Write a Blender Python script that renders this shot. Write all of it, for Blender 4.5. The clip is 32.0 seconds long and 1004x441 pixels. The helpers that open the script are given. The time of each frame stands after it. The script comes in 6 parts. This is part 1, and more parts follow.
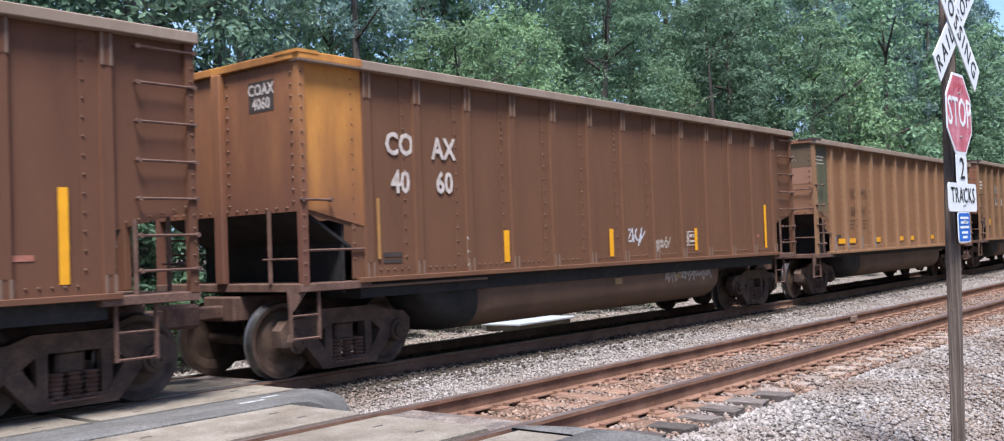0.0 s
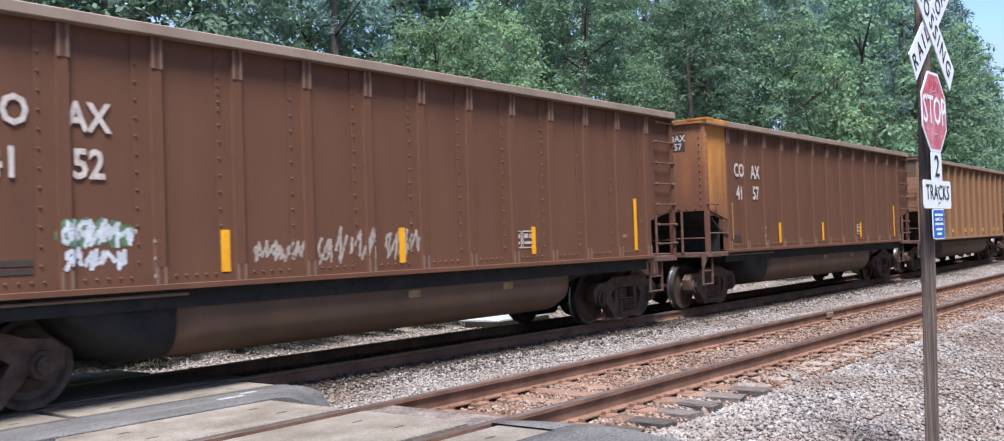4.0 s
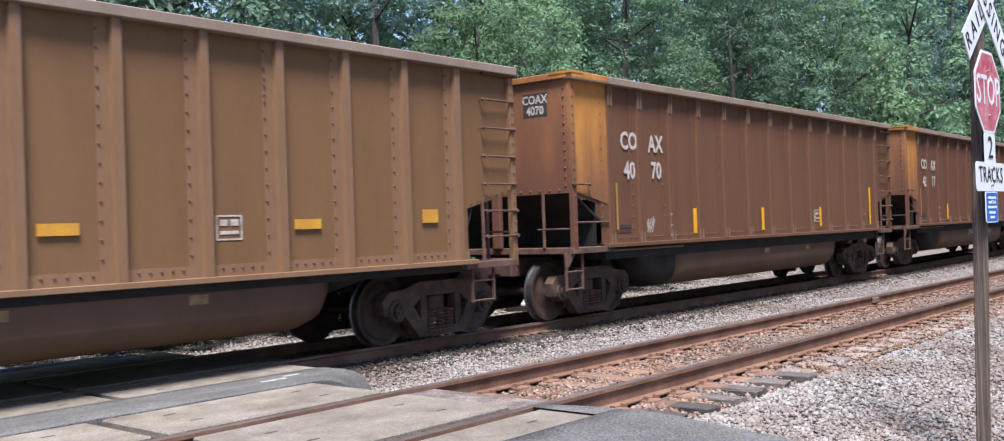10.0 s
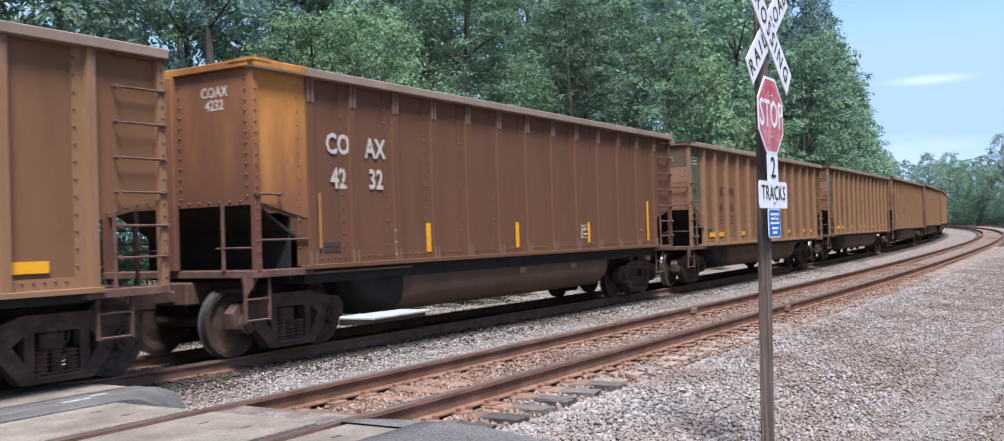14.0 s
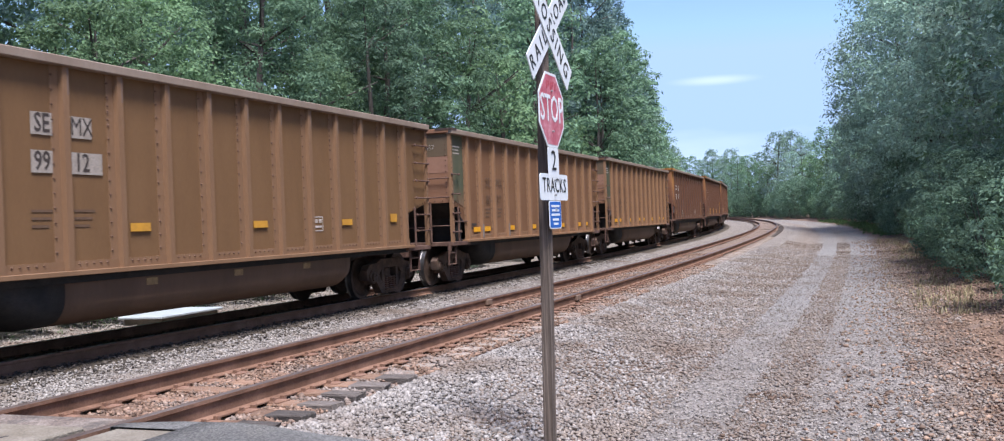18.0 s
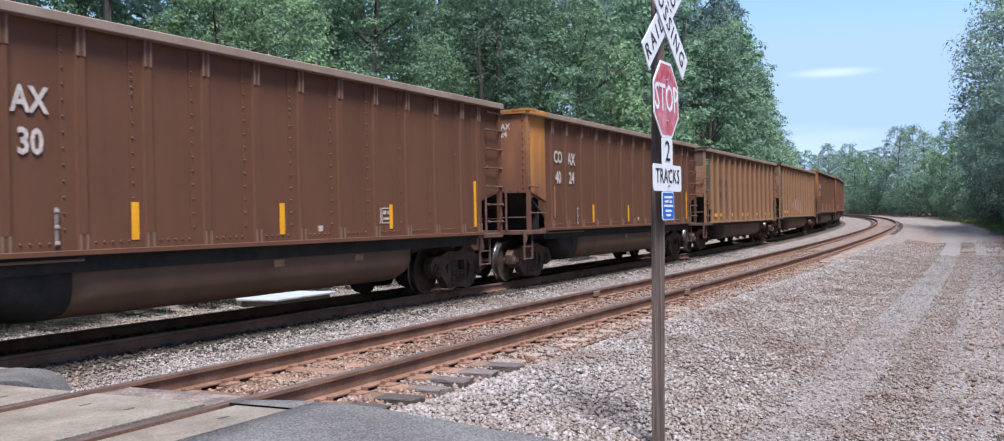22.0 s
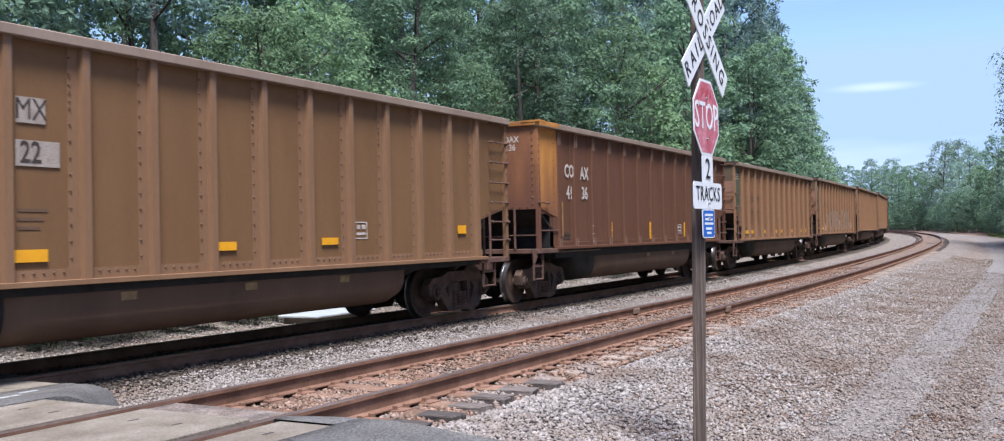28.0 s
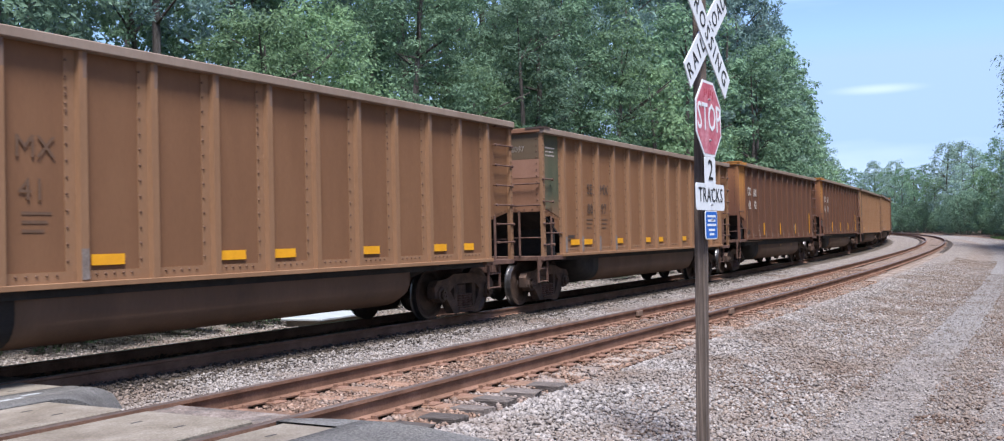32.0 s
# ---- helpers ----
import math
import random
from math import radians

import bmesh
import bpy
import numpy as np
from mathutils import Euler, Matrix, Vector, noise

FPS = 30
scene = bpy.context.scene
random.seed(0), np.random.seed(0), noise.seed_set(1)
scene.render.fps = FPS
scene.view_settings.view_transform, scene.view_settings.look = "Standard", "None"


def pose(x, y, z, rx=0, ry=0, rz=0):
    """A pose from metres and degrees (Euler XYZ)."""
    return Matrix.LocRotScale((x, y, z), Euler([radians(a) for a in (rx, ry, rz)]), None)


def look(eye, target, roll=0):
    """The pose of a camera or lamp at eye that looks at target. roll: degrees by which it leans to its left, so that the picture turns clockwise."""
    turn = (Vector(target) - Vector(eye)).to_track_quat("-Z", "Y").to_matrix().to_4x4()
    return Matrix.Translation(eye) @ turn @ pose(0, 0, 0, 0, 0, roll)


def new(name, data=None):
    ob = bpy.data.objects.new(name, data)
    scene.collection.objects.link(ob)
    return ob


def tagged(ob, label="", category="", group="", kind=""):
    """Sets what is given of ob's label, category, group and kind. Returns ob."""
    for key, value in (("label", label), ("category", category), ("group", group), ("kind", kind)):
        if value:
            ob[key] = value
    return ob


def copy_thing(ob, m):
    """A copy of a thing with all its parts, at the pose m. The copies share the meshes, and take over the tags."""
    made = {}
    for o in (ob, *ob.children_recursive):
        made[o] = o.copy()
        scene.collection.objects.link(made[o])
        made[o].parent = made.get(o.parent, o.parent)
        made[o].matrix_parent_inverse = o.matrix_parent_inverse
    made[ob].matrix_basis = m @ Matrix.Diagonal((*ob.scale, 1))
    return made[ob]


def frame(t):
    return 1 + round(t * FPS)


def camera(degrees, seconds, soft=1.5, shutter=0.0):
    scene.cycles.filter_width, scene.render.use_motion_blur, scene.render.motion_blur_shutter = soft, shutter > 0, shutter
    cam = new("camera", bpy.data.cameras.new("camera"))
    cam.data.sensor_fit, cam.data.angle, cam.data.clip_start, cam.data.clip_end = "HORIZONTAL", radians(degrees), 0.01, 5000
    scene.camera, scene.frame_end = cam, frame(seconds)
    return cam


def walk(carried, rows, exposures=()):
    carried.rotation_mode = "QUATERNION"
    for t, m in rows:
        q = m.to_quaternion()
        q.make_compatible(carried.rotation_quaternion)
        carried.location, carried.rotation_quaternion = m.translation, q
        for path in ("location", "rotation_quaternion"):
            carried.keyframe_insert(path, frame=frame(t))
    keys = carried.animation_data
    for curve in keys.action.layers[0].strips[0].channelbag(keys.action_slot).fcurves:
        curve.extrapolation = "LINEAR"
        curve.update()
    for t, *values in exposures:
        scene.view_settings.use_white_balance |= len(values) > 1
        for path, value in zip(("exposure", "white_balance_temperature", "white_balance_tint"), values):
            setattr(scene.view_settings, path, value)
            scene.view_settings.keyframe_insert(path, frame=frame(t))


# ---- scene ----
cam = camera(53.3, 32.0, soft=1.15, shutter=0.06)
PATH = [
    (0, (1.4, -5.73, 1.41), (2.949, -4.467, 1.463), -2.0),
    (0.5, (1.391, -5.734, 1.413), (2.94, -4.47, 1.466), -2.1),
    (1, (1.406, -5.722, 1.41), (2.958, -4.462, 1.462), -2.1),
    (1.5, (1.392, -5.718, 1.406), (2.951, -4.466, 1.458), -2.0),
    (2, (1.387, -5.719, 1.409), (2.953, -4.476, 1.458), -2.0),
    (2.5, (1.395, -5.708, 1.403), (2.97, -4.476, 1.451), -1.8),
    (3, (1.39, -5.709, 1.404), (2.967, -4.48, 1.452), -1.7),
    (3.5, (1.381, -5.728, 1.406), (2.957, -4.498, 1.453), -2.0),
    (4, (1.37, -5.735, 1.403), (2.946, -4.505, 1.448), -1.9),
    (4.5, (1.398, -5.728, 1.408), (2.974, -4.497, 1.453), -2.1),
    (6.5, (1.411, -5.709, 1.399), (2.973, -4.461, 1.443), -2.7),
    (7, (1.406, -5.709, 1.405), (2.956, -4.446, 1.449), -2.8),
    (7.5, (1.396, -5.702, 1.393), (2.936, -4.427, 1.433), -2.3),
    (8, (1.41, -5.687, 1.389), (2.945, -4.405, 1.422), -1.9),
    (8.5, (1.419, -5.675, 1.392), (2.949, -4.387, 1.416), -1.8),
    (9, (1.415, -5.67, 1.392), (2.942, -4.379, 1.41), -1.6),
    (9.5, (1.4, -5.679, 1.396), (2.926, -4.387, 1.413), -1.8),
    (10, (1.401, -5.693, 1.399), (2.927, -4.4, 1.415), -1.9),
    (10.5, (1.385, -5.695, 1.401), (2.911, -4.402, 1.417), -1.8),
    (11, (1.383, -5.699, 1.4), (2.91, -4.406, 1.416), -1.8),
    (11.5, (1.397, -5.696, 1.4), (2.923, -4.403, 1.415), -1.7),
    (12, (1.4, -5.697, 1.396), (2.925, -4.403, 1.411), -1.6),
    (12.5, (1.405, -5.716, 1.4), (2.941, -4.435, 1.417), -1.3),
    (13, (1.411, -5.756, 1.408), (3.002, -4.545, 1.43), -1.4),
    (13.5, (1.471, -5.844, 1.404), (3.115, -4.706, 1.433), -1.5),
    (14, (1.524, -5.99, 1.399), (3.227, -4.942, 1.431), -1.8),
    (14.5, (1.609, -6.097, 1.408), (3.389, -5.184, 1.432), -2.8),
    (15, (1.61, -6.125, 1.4), (3.447, -5.336, 1.415), -3.3),
    (15.5, (1.603, -6.15, 1.389), (3.465, -5.421, 1.401), -3.1),
    (17.5, (1.604, -6.129, 1.379), (3.478, -5.43, 1.386), -2.7),
    (18, (1.615, -6.114, 1.382), (3.489, -5.415, 1.388), -2.2),
    (18.5, (1.62, -6.111, 1.378), (3.492, -5.408, 1.38), -2.0),
    (19, (1.609, -6.121, 1.377), (3.475, -5.403, 1.374), -1.8),
    (19.5, (1.611, -6.118, 1.38), (3.469, -5.38, 1.374), -1.7),
    (20, (1.613, -6.107, 1.377), (3.462, -5.344, 1.372), -1.6),
    (20.5, (1.601, -6.094, 1.377), (3.439, -5.304, 1.373), -1.3),
    (21, (1.607, -6.083, 1.373), (3.43, -5.26, 1.369), -1.1),
    (21.5, (1.597, -6.079, 1.369), (3.403, -5.219, 1.365), -1.0),
    (22, (1.62, -6.076, 1.366), (3.408, -5.181, 1.361), -1.1),
    (22.5, (1.621, -6.077, 1.372), (3.396, -5.157, 1.365), -1.1),
    (23, (1.627, -6.068, 1.363), (3.396, -5.135, 1.356), -1.2),
    (23.5, (1.608, -6.072, 1.362), (3.375, -5.134, 1.352), -1.1),
    (24, (1.606, -6.069, 1.368), (3.372, -5.131, 1.353), -1.0),
    (24.5, (1.602, -6.068, 1.367), (3.366, -5.125, 1.349), -1.0),
    (26.5, (1.567, -6.092, 1.375), (3.324, -5.136, 1.375), -1.5),
    (27, (1.571, -6.089, 1.374), (3.325, -5.128, 1.388), -1.4),
    (27.5, (1.562, -6.095, 1.375), (3.314, -5.131, 1.399), -1.4),
    (28, (1.565, -6.09, 1.377), (3.317, -5.127, 1.407), -1.2),
    (28.5, (1.559, -6.096, 1.375), (3.311, -5.132, 1.408), -1.2),
    (29, (1.565, -6.091, 1.377), (3.317, -5.127, 1.413), -1.2),
    (29.5, (1.568, -6.089, 1.374), (3.319, -5.124, 1.411), -1.1),
    (30, (1.578, -6.084, 1.372), (3.33, -5.12, 1.408), -1.0),
    (30.5, (1.571, -6.093, 1.374), (3.323, -5.128, 1.41), -1.0),
    (31, (1.581, -6.086, 1.374), (3.332, -5.12, 1.41), -1.2),
    (31.5, (1.576, -6.087, 1.373), (3.328, -5.122, 1.408), -1.2),
    (32, (1.572, -6.089, 1.367), (3.322, -5.121, 1.403), -1.3),
]
walk(cam, [(t, look(eye, target, roll)) for t, eye, target, roll in PATH], exposures=[(0.0, 1.03, 6000, 12), (12.5, 1.03, 6000, 12), (14.5, 0.87, 5950, 13), (32.0, 0.85, 5950, 13)])


# ---------------------------------------------------------------- light
world = bpy.data.worlds.new("sky")
scene.world = world
world.use_nodes = True
wn = world.node_tree
wn.nodes.clear()
SUN_EL, SUN_AZ = 65.0, 224.0      # azimuth counted from +x towards +y
sky = wn.nodes.new("ShaderNodeTexSky")
sky.sky_type = "NISHITA"
sky.sun_disc = False
sky.sun_elevation = radians(SUN_EL)
sky.sun_rotation = radians(90 - SUN_AZ)
sky.air_density, sky.dust_density, sky.ozone_density = 0.8, 0.2, 2.4
wbg = wn.nodes.new("ShaderNodeBackground")
wbg.inputs["Strength"].default_value = 0.142
wout = wn.nodes.new("ShaderNodeOutputWorld")
# a few thin clouds over the blue
wtc = wn.nodes.new("ShaderNodeTexCoord")
wmap = wn.nodes.new("ShaderNodeMapping")
wmap.inputs["Scale"].default_value = (1.6, 1.6, 7.0)
wnz = wn.nodes.new("ShaderNodeTexNoise")
wnz.inputs["Scale"].default_value = 1.7
wnz.inputs["Detail"].default_value = 5.0
wramp = wn.nodes.new("ShaderNodeMapRange")
wramp.inputs["From Min"].default_value, wramp.inputs["From Max"].default_value = 0.5, 0.78
wramp.inputs["To Min"].default_value, wramp.inputs["To Max"].default_value = 0.0, 0.35
wmix = wn.nodes.new("ShaderNodeMix")
wmix.data_type = "RGBA"
wmix.inputs["B"].default_value = (6.2, 6.6, 7.2, 1)
wn.links.new(wtc.outputs["Generated"], wmap.inputs["Vector"])
wn.links.new(wmap.outputs["Vector"], wnz.inputs["Vector"])
wn.links.new(wnz.outputs["Fac"], wramp.inputs["Value"])
wn.links.new(wramp.outputs["Result"], wmix.inputs["Factor"])
wtint = wn.nodes.new("ShaderNodeVectorMath")
wtint.operation = "MULTIPLY"
wtint.inputs[1].default_value = (0.92, 0.875, 1.08)
wn.links.new(sky.outputs["Color"], wtint.inputs[0])
whaze = wn.nodes.new("ShaderNodeVectorMath")      # the horizon is a hazy blue, no brighter than this
whaze.operation = "MINIMUM"
whaze.inputs[1].default_value = (2.15, 2.95, 4.2)
wn.links.new(wtint.outputs["Vector"], whaze.inputs[0])
wn.links.new(whaze.outputs["Vector"], wmix.inputs["A"])
wsub = wn.nodes.new("ShaderNodeVectorMath")
wsub.operation = "SUBTRACT"
wsub.inputs[1].default_value = (0.981, 0.141, 0.1308)
wscl = wn.nodes.new("ShaderNodeVectorMath")
wscl.operation = "MULTIPLY"
wscl.inputs[1].default_value = (25.0, 25.0, 210.0)
wlen = wn.nodes.new("ShaderNodeVectorMath")
wlen.operation = "LENGTH"
wfall = wn.nodes.new("ShaderNodeMapRange")
wfall.interpolation_type = "SMOOTHSTEP"
wfall.inputs["From Min"].default_value, wfall.inputs["From Max"].default_value = 1.3, 0.1
wfall.inputs["To Max"].default_value = 0.22
wmix2 = wn.nodes.new("ShaderNodeMix")
wmix2.data_type = "RGBA"
wmix2.inputs["B"].default_value = (6.6, 6.8, 7.2, 1)
wn.links.new(wtc.outputs["Generated"], wsub.inputs[0])
wn.links.new(wsub.outputs["Vector"], wscl.inputs[0])
wn.links.new(wscl.outputs["Vector"], wlen.inputs[0])
wn.links.new(wlen.outputs["Value"], wfall.inputs["Value"])
wn.links.new(wfall.outputs["Result"], wmix2.inputs["Factor"])
wn.links.new(wmix.outputs["Result"], wmix2.inputs["A"])
wn.links.new(wmix2.outputs["Result"], wbg.inputs["Color"])
wn.links.new(wbg.outputs["Background"], wout.inputs["Surface"])

sun = new("sun", bpy.data.lights.new("sun", "SUN"))
sun.data.energy = 4.9
sun.data.angle = radians(18)
sun.data.color = (1.0, 0.975, 0.94)
sd = Vector((math.cos(radians(SUN_AZ)) * math.cos(radians(SUN_EL)),
             math.sin(radians(SUN_AZ)) * math.cos(radians(SUN_EL)), math.sin(radians(SUN_EL))))
sun.matrix_world = look(sd * 60, (0, 0, 0))



# ---------------------------------------------------------------- materials
def mat(name, colors, scale=3.0, rough=0.8, metal=0.0, bump=0.2, bump_scale=40.0, stretch=(1, 1, 1),
        fine=0.25, spec=0.3, island=0.0, obj=0.0, detail=6.0, translucent=0.0, bump_dist=0.02, fade=None, blot=None, speck=None):
    """Colours run along a coarse noise; a fine noise darkens and lightens; island/obj vary single pieces."""
    m = bpy.data.materials.new(name)
    m.use_nodes = True
    nt = m.node_tree
    N, L = nt.nodes, nt.links
    b = N["Principled BSDF"]
    b.inputs["Roughness"].default_value = rough
    b.inputs["Metallic"].default_value = metal
    b.inputs["Specular IOR Level"].default_value = spec
    tc = N.new("ShaderNodeTexCoord")
    mp = N.new("ShaderNodeMapping")
    mp.inputs["Scale"].default_value = stretch
    L.new(tc.outputs["Object"], mp.inputs["Vector"])
    n1 = N.new("ShaderNodeTexNoise")
    n1.inputs["Scale"].default_value = scale
    n1.inputs["Detail"].default_value = detail
    n1.inputs["Roughness"].default_value = 0.62
    L.new(mp.outputs["Vector"], n1.inputs["Vector"])
    r = N.new("ShaderNodeValToRGB")
    while len(r.color_ramp.elements) < len(colors):
        r.color_ramp.elements.new(0.5)
    for i, (e, c) in enumerate(zip(r.color_ramp.elements, colors)):
        e.position = 0.3 + 0.4 * i / max(1, len(colors) - 1)
        e.color = (*c, 1)
    L.new(n1.outputs["Fac"], r.inputs["Fac"])
    n2 = N.new("ShaderNodeTexNoise")
    n2.inputs["Scale"].default_value = bump_scale
    n2.inputs["Detail"].default_value = 4.0
    L.new(mp.outputs["Vector"], n2.inputs["Vector"])
    mr = N.new("ShaderNodeMapRange")
    mr.inputs["From Min"].default_value, mr.inputs["From Max"].default_value = 0.25, 0.75
    mr.inputs["To Min"].default_value, mr.inputs["To Max"].default_value = 1 - fine, 1 + fine
    L.new(n2.outputs["Fac"], mr.inputs["Value"])
    mul = N.new("ShaderNodeVectorMath")
    mul.operation = "SCALE"
    L.new(r.outputs["Color"], mul.inputs[0])
    L.new(mr.outputs["Result"], mul.inputs["Scale"])
    last = mul.outputs["Vector"]
    for amount, kind in ((island, "geo"), (obj, "obj")):
        if amount:
            src = N.new("ShaderNodeNewGeometry").outputs["Random Per Island"] if kind == "geo" else \
                N.new("ShaderNodeObjectInfo").outputs["Random"]
            m3 = N.new("ShaderNodeMapRange")
            m3.inputs["To Min"].default_value, m3.inputs["To Max"].default_value = 1 - amount, 1 + amount
            L.new(src, m3.inputs["Value"])
            s3 = N.new("ShaderNodeVectorMath")
            s3.operation = "SCALE"
            L.new(last, s3.inputs[0])
            L.new(m3.outputs["Result"], s3.inputs["Scale"])
            last = s3.outputs["Vector"]
    if blot:                    # stains: colour, scale, how much of the surface
        nb = N.new("ShaderNodeTexNoise")
        nb.inputs["Scale"].default_value = blot[1]
        nb.inputs["Detail"].default_value = 7.0
        nb.inputs["Roughness"].default_value = 0.6
        L.new(tc.outputs["Object"], nb.inputs["Vector"])
        rb = N.new("ShaderNodeMapRange")
        rb.inputs["From Min"].default_value, rb.inputs["From Max"].default_value = blot[2], blot[3]
        rb.inputs["To Max"].default_value = blot[4]
        L.new(nb.outputs["Fac"], rb.inputs["Value"])
        xb = N.new("ShaderNodeMix")
        xb.data_type = "RGBA"
        L.new(rb.outputs["Result"], xb.inputs["Factor"])
        L.new(last, xb.inputs["A"])
        xb.inputs["B"].default_value = (*blot[0], 1)
        last = xb.outputs["Result"]
    if speck:                   # loose grit: pale and dark grains by cell
        vc = N.new("ShaderNodeTexVoronoi")
        vc.inputs["Scale"].default_value = speck[0]
        L.new(tc.outputs["Object"], vc.inputs["Vector"])
        sv = N.new("ShaderNodeSeparateColor")
        L.new(vc.outputs["Color"], sv.inputs["Color"])
        rv = N.new("ShaderNodeMapRange")
        rv.inputs["To Min"].default_value, rv.inputs["To Max"].default_value = 1 - speck[1], 1 + speck[1]
        L.new(sv.outputs["Red"], rv.inputs["Value"])
        s4 = N.new("ShaderNodeVectorMath")
        s4.operation = "SCALE"
        L.new(last, s4.inputs[0])
        L.new(rv.outputs["Result"], s4.inputs["Scale"])
        last = s4.outputs["Vector"]
    if fade:                    # paint worn off downwards: bare rust below, ragged edge
        low, z0, z1 = fade
        sep = N.new("ShaderNodeSeparateXYZ")
        L.new(tc.outputs["Object"], sep.inputs[0])
        ad = N.new("ShaderNodeMath")
        ad.operation = "MULTIPLY_ADD"
        L.new(n1.outputs["Fac"], ad.inputs[0])
        ad.inputs[1].default_value = 1.6
        L.new(sep.outputs["Z"], ad.inputs[2])
        fr = N.new("ShaderNodeMapRange")
        fr.inputs["From Min"].default_value, fr.inputs["From Max"].default_value = z0 + 0.8, z1 + 0.8
        L.new(ad.outputs[0], fr.inputs["Value"])
        mf = N.new("ShaderNodeMix")
        mf.data_type = "RGBA"
        mf.inputs["A"].default_value = (*low, 1)
        L.new(fr.outputs["Result"], mf.inputs["Factor"])
        L.new(last, mf.inputs["B"])
        last = mf.outputs["Result"]
    L.new(last, b.inputs["Base Color"])
    if bump:
        bp = N.new("ShaderNodeBump")
        bp.inputs["Strength"].default_value = bump
        bp.inputs["Distance"].default_value = bump_dist
        L.new(n2.outputs["Fac"], bp.inputs["Height"])
        L.new(bp.outputs["Normal"], b.inputs["Normal"])
    if translucent:
        tr = N.new("ShaderNodeBsdfTranslucent")
        L.new(last, tr.inputs["Color"])
        mx = N.new("ShaderNodeMixShader")
        mx.inputs["Fac"].default_value = translucent
        L.new(b.outputs["BSDF"], mx.inputs[1])
        L.new(tr.outputs["BSDF"], mx.inputs[2])
        L.new(mx.outputs["Shader"], N["Material Output"].inputs["Surface"])
    return m


def rust(name, a, b, c, **k):
    """Weathered car paint: long vertical streaks over blotches."""
    if "fade" not in k:          # sheets and posts are calmer than the flaking accent paint
        a, c = (tuple(m + 0.5 * (e - m) for e, m in zip(x, b)) for x in (a, c))
    return mat(name, (a, b, c), scale=1.1, stretch=(1.5, 1.5, 0.35), bump=0.10, bump_scale=30, fine=0.07, rough=0.7, spec=0.25, **k)


M_BROWN = [rust("brown_paint", (0.089, 0.040, 0.0210), (0.123, 0.056, 0.0280), (0.150, 0.071, 0.0360)),
           rust("red_brown_paint", (0.079, 0.034, 0.0175), (0.112, 0.048, 0.025), (0.137, 0.062, 0.032))]
M_TAN = [rust("tan_rust_paint", (0.124, 0.059, 0.0267), (0.170, 0.081, 0.0370), (0.206, 0.103, 0.0482)),
         rust("ochre_rust_paint", (0.145, 0.069, 0.0292), (0.198, 0.093, 0.0413), (0.236, 0.118, 0.0533))]
M_OLIVE = [rust("olive_rust_paint", (0.120, 0.061, 0.0258), (0.160, 0.083, 0.0344), (0.192, 0.102, 0.0447))]
M_POSTTAN = rust("tan_post_paint", (0.172, 0.089, 0.0439), (0.228, 0.121, 0.0602), (0.274, 0.154, 0.0808))
M_POSTOLIVE = rust("olive_post_paint", (0.148, 0.080, 0.0387), (0.198, 0.107, 0.0542), (0.240, 0.137, 0.0722))
M_CAP = rust("worn_cap_paint", (0.12, 0.072, 0.048), (0.162, 0.102, 0.070), (0.21, 0.14, 0.10))
M_CHORD = rust("chord_paint", (0.165, 0.113, 0.078), (0.232, 0.168, 0.122), (0.305, 0.235, 0.178))
M_ORANGE = rust("orange_paint", (0.21, 0.085, 0.028), (0.36, 0.150, 0.038), (0.49, 0.215, 0.045), fade=((0.17, 0.072, 0.036), 1.7, 3.3))
M_ENDRUST = rust("rusty_end_paint", (0.15, 0.063, 0.033), (0.225, 0.095, 0.042), (0.32, 0.14, 0.050), fade=((0.125, 0.054, 0.034), 1.9, 3.6))
M_ENDBAND = rust("pale_end_band", (0.20, 0.10, 0.062), (0.26, 0.135, 0.085), (0.31, 0.165, 0.105))
M_ENDUP = rust("olive_end_paint", (0.085, 0.062, 0.036), (0.115, 0.078, 0.045), (0.15, 0.092, 0.054))
M_RIVET = rust("rivet_paint", (0.078, 0.040, 0.023), (0.110, 0.057, 0.033), (0.145, 0.076, 0.043))
M_ENDTAN = rust("tan_end_paint", (0.17, 0.08, 0.045), (0.22, 0.108, 0.06), (0.27, 0.14, 0.08))
M_ENDBROWN = rust("brown_end_paint", (0.14, 0.058, 0.034), (0.205, 0.085, 0.047), (0.27, 0.115, 0.058))
M_ENDDARK = rust("dark_end_paint", (0.040, 0.028, 0.025), (0.064, 0.044, 0.037), (0.115, 0.066, 0.046))
M_GREEN = rust("faded_green_paint", (0.055, 0.058, 0.032), (0.074, 0.077, 0.043), (0.115, 0.095, 0.056), fade=((0.19, 0.098, 0.05), 1.75, 2.5))
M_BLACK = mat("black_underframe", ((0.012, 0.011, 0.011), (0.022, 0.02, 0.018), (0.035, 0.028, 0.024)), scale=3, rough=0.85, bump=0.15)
M_TUB = rust("tub_paint", (0.060, 0.035, 0.022), (0.105, 0.060, 0.036), (0.145, 0.083, 0.050))
M_STEP = mat("rusty_iron", ((0.068, 0.035, 0.026), (0.108, 0.058, 0.040), (0.148, 0.084, 0.058)), scale=5, rough=0.75, bump=0.2)
M_TRUCK = mat("truck_cast_iron", ((0.030, 0.020, 0.015), (0.068, 0.042, 0.030), (0.125, 0.074, 0.048)), scale=3.5, rough=0.8, bump=0.25)
M_WHEEL = mat("wheel_steel", ((0.038, 0.024, 0.018), (0.066, 0.042, 0.03), (0.105, 0.066, 0.047)), scale=4, rough=0.5, metal=0.2, bump=0.1)
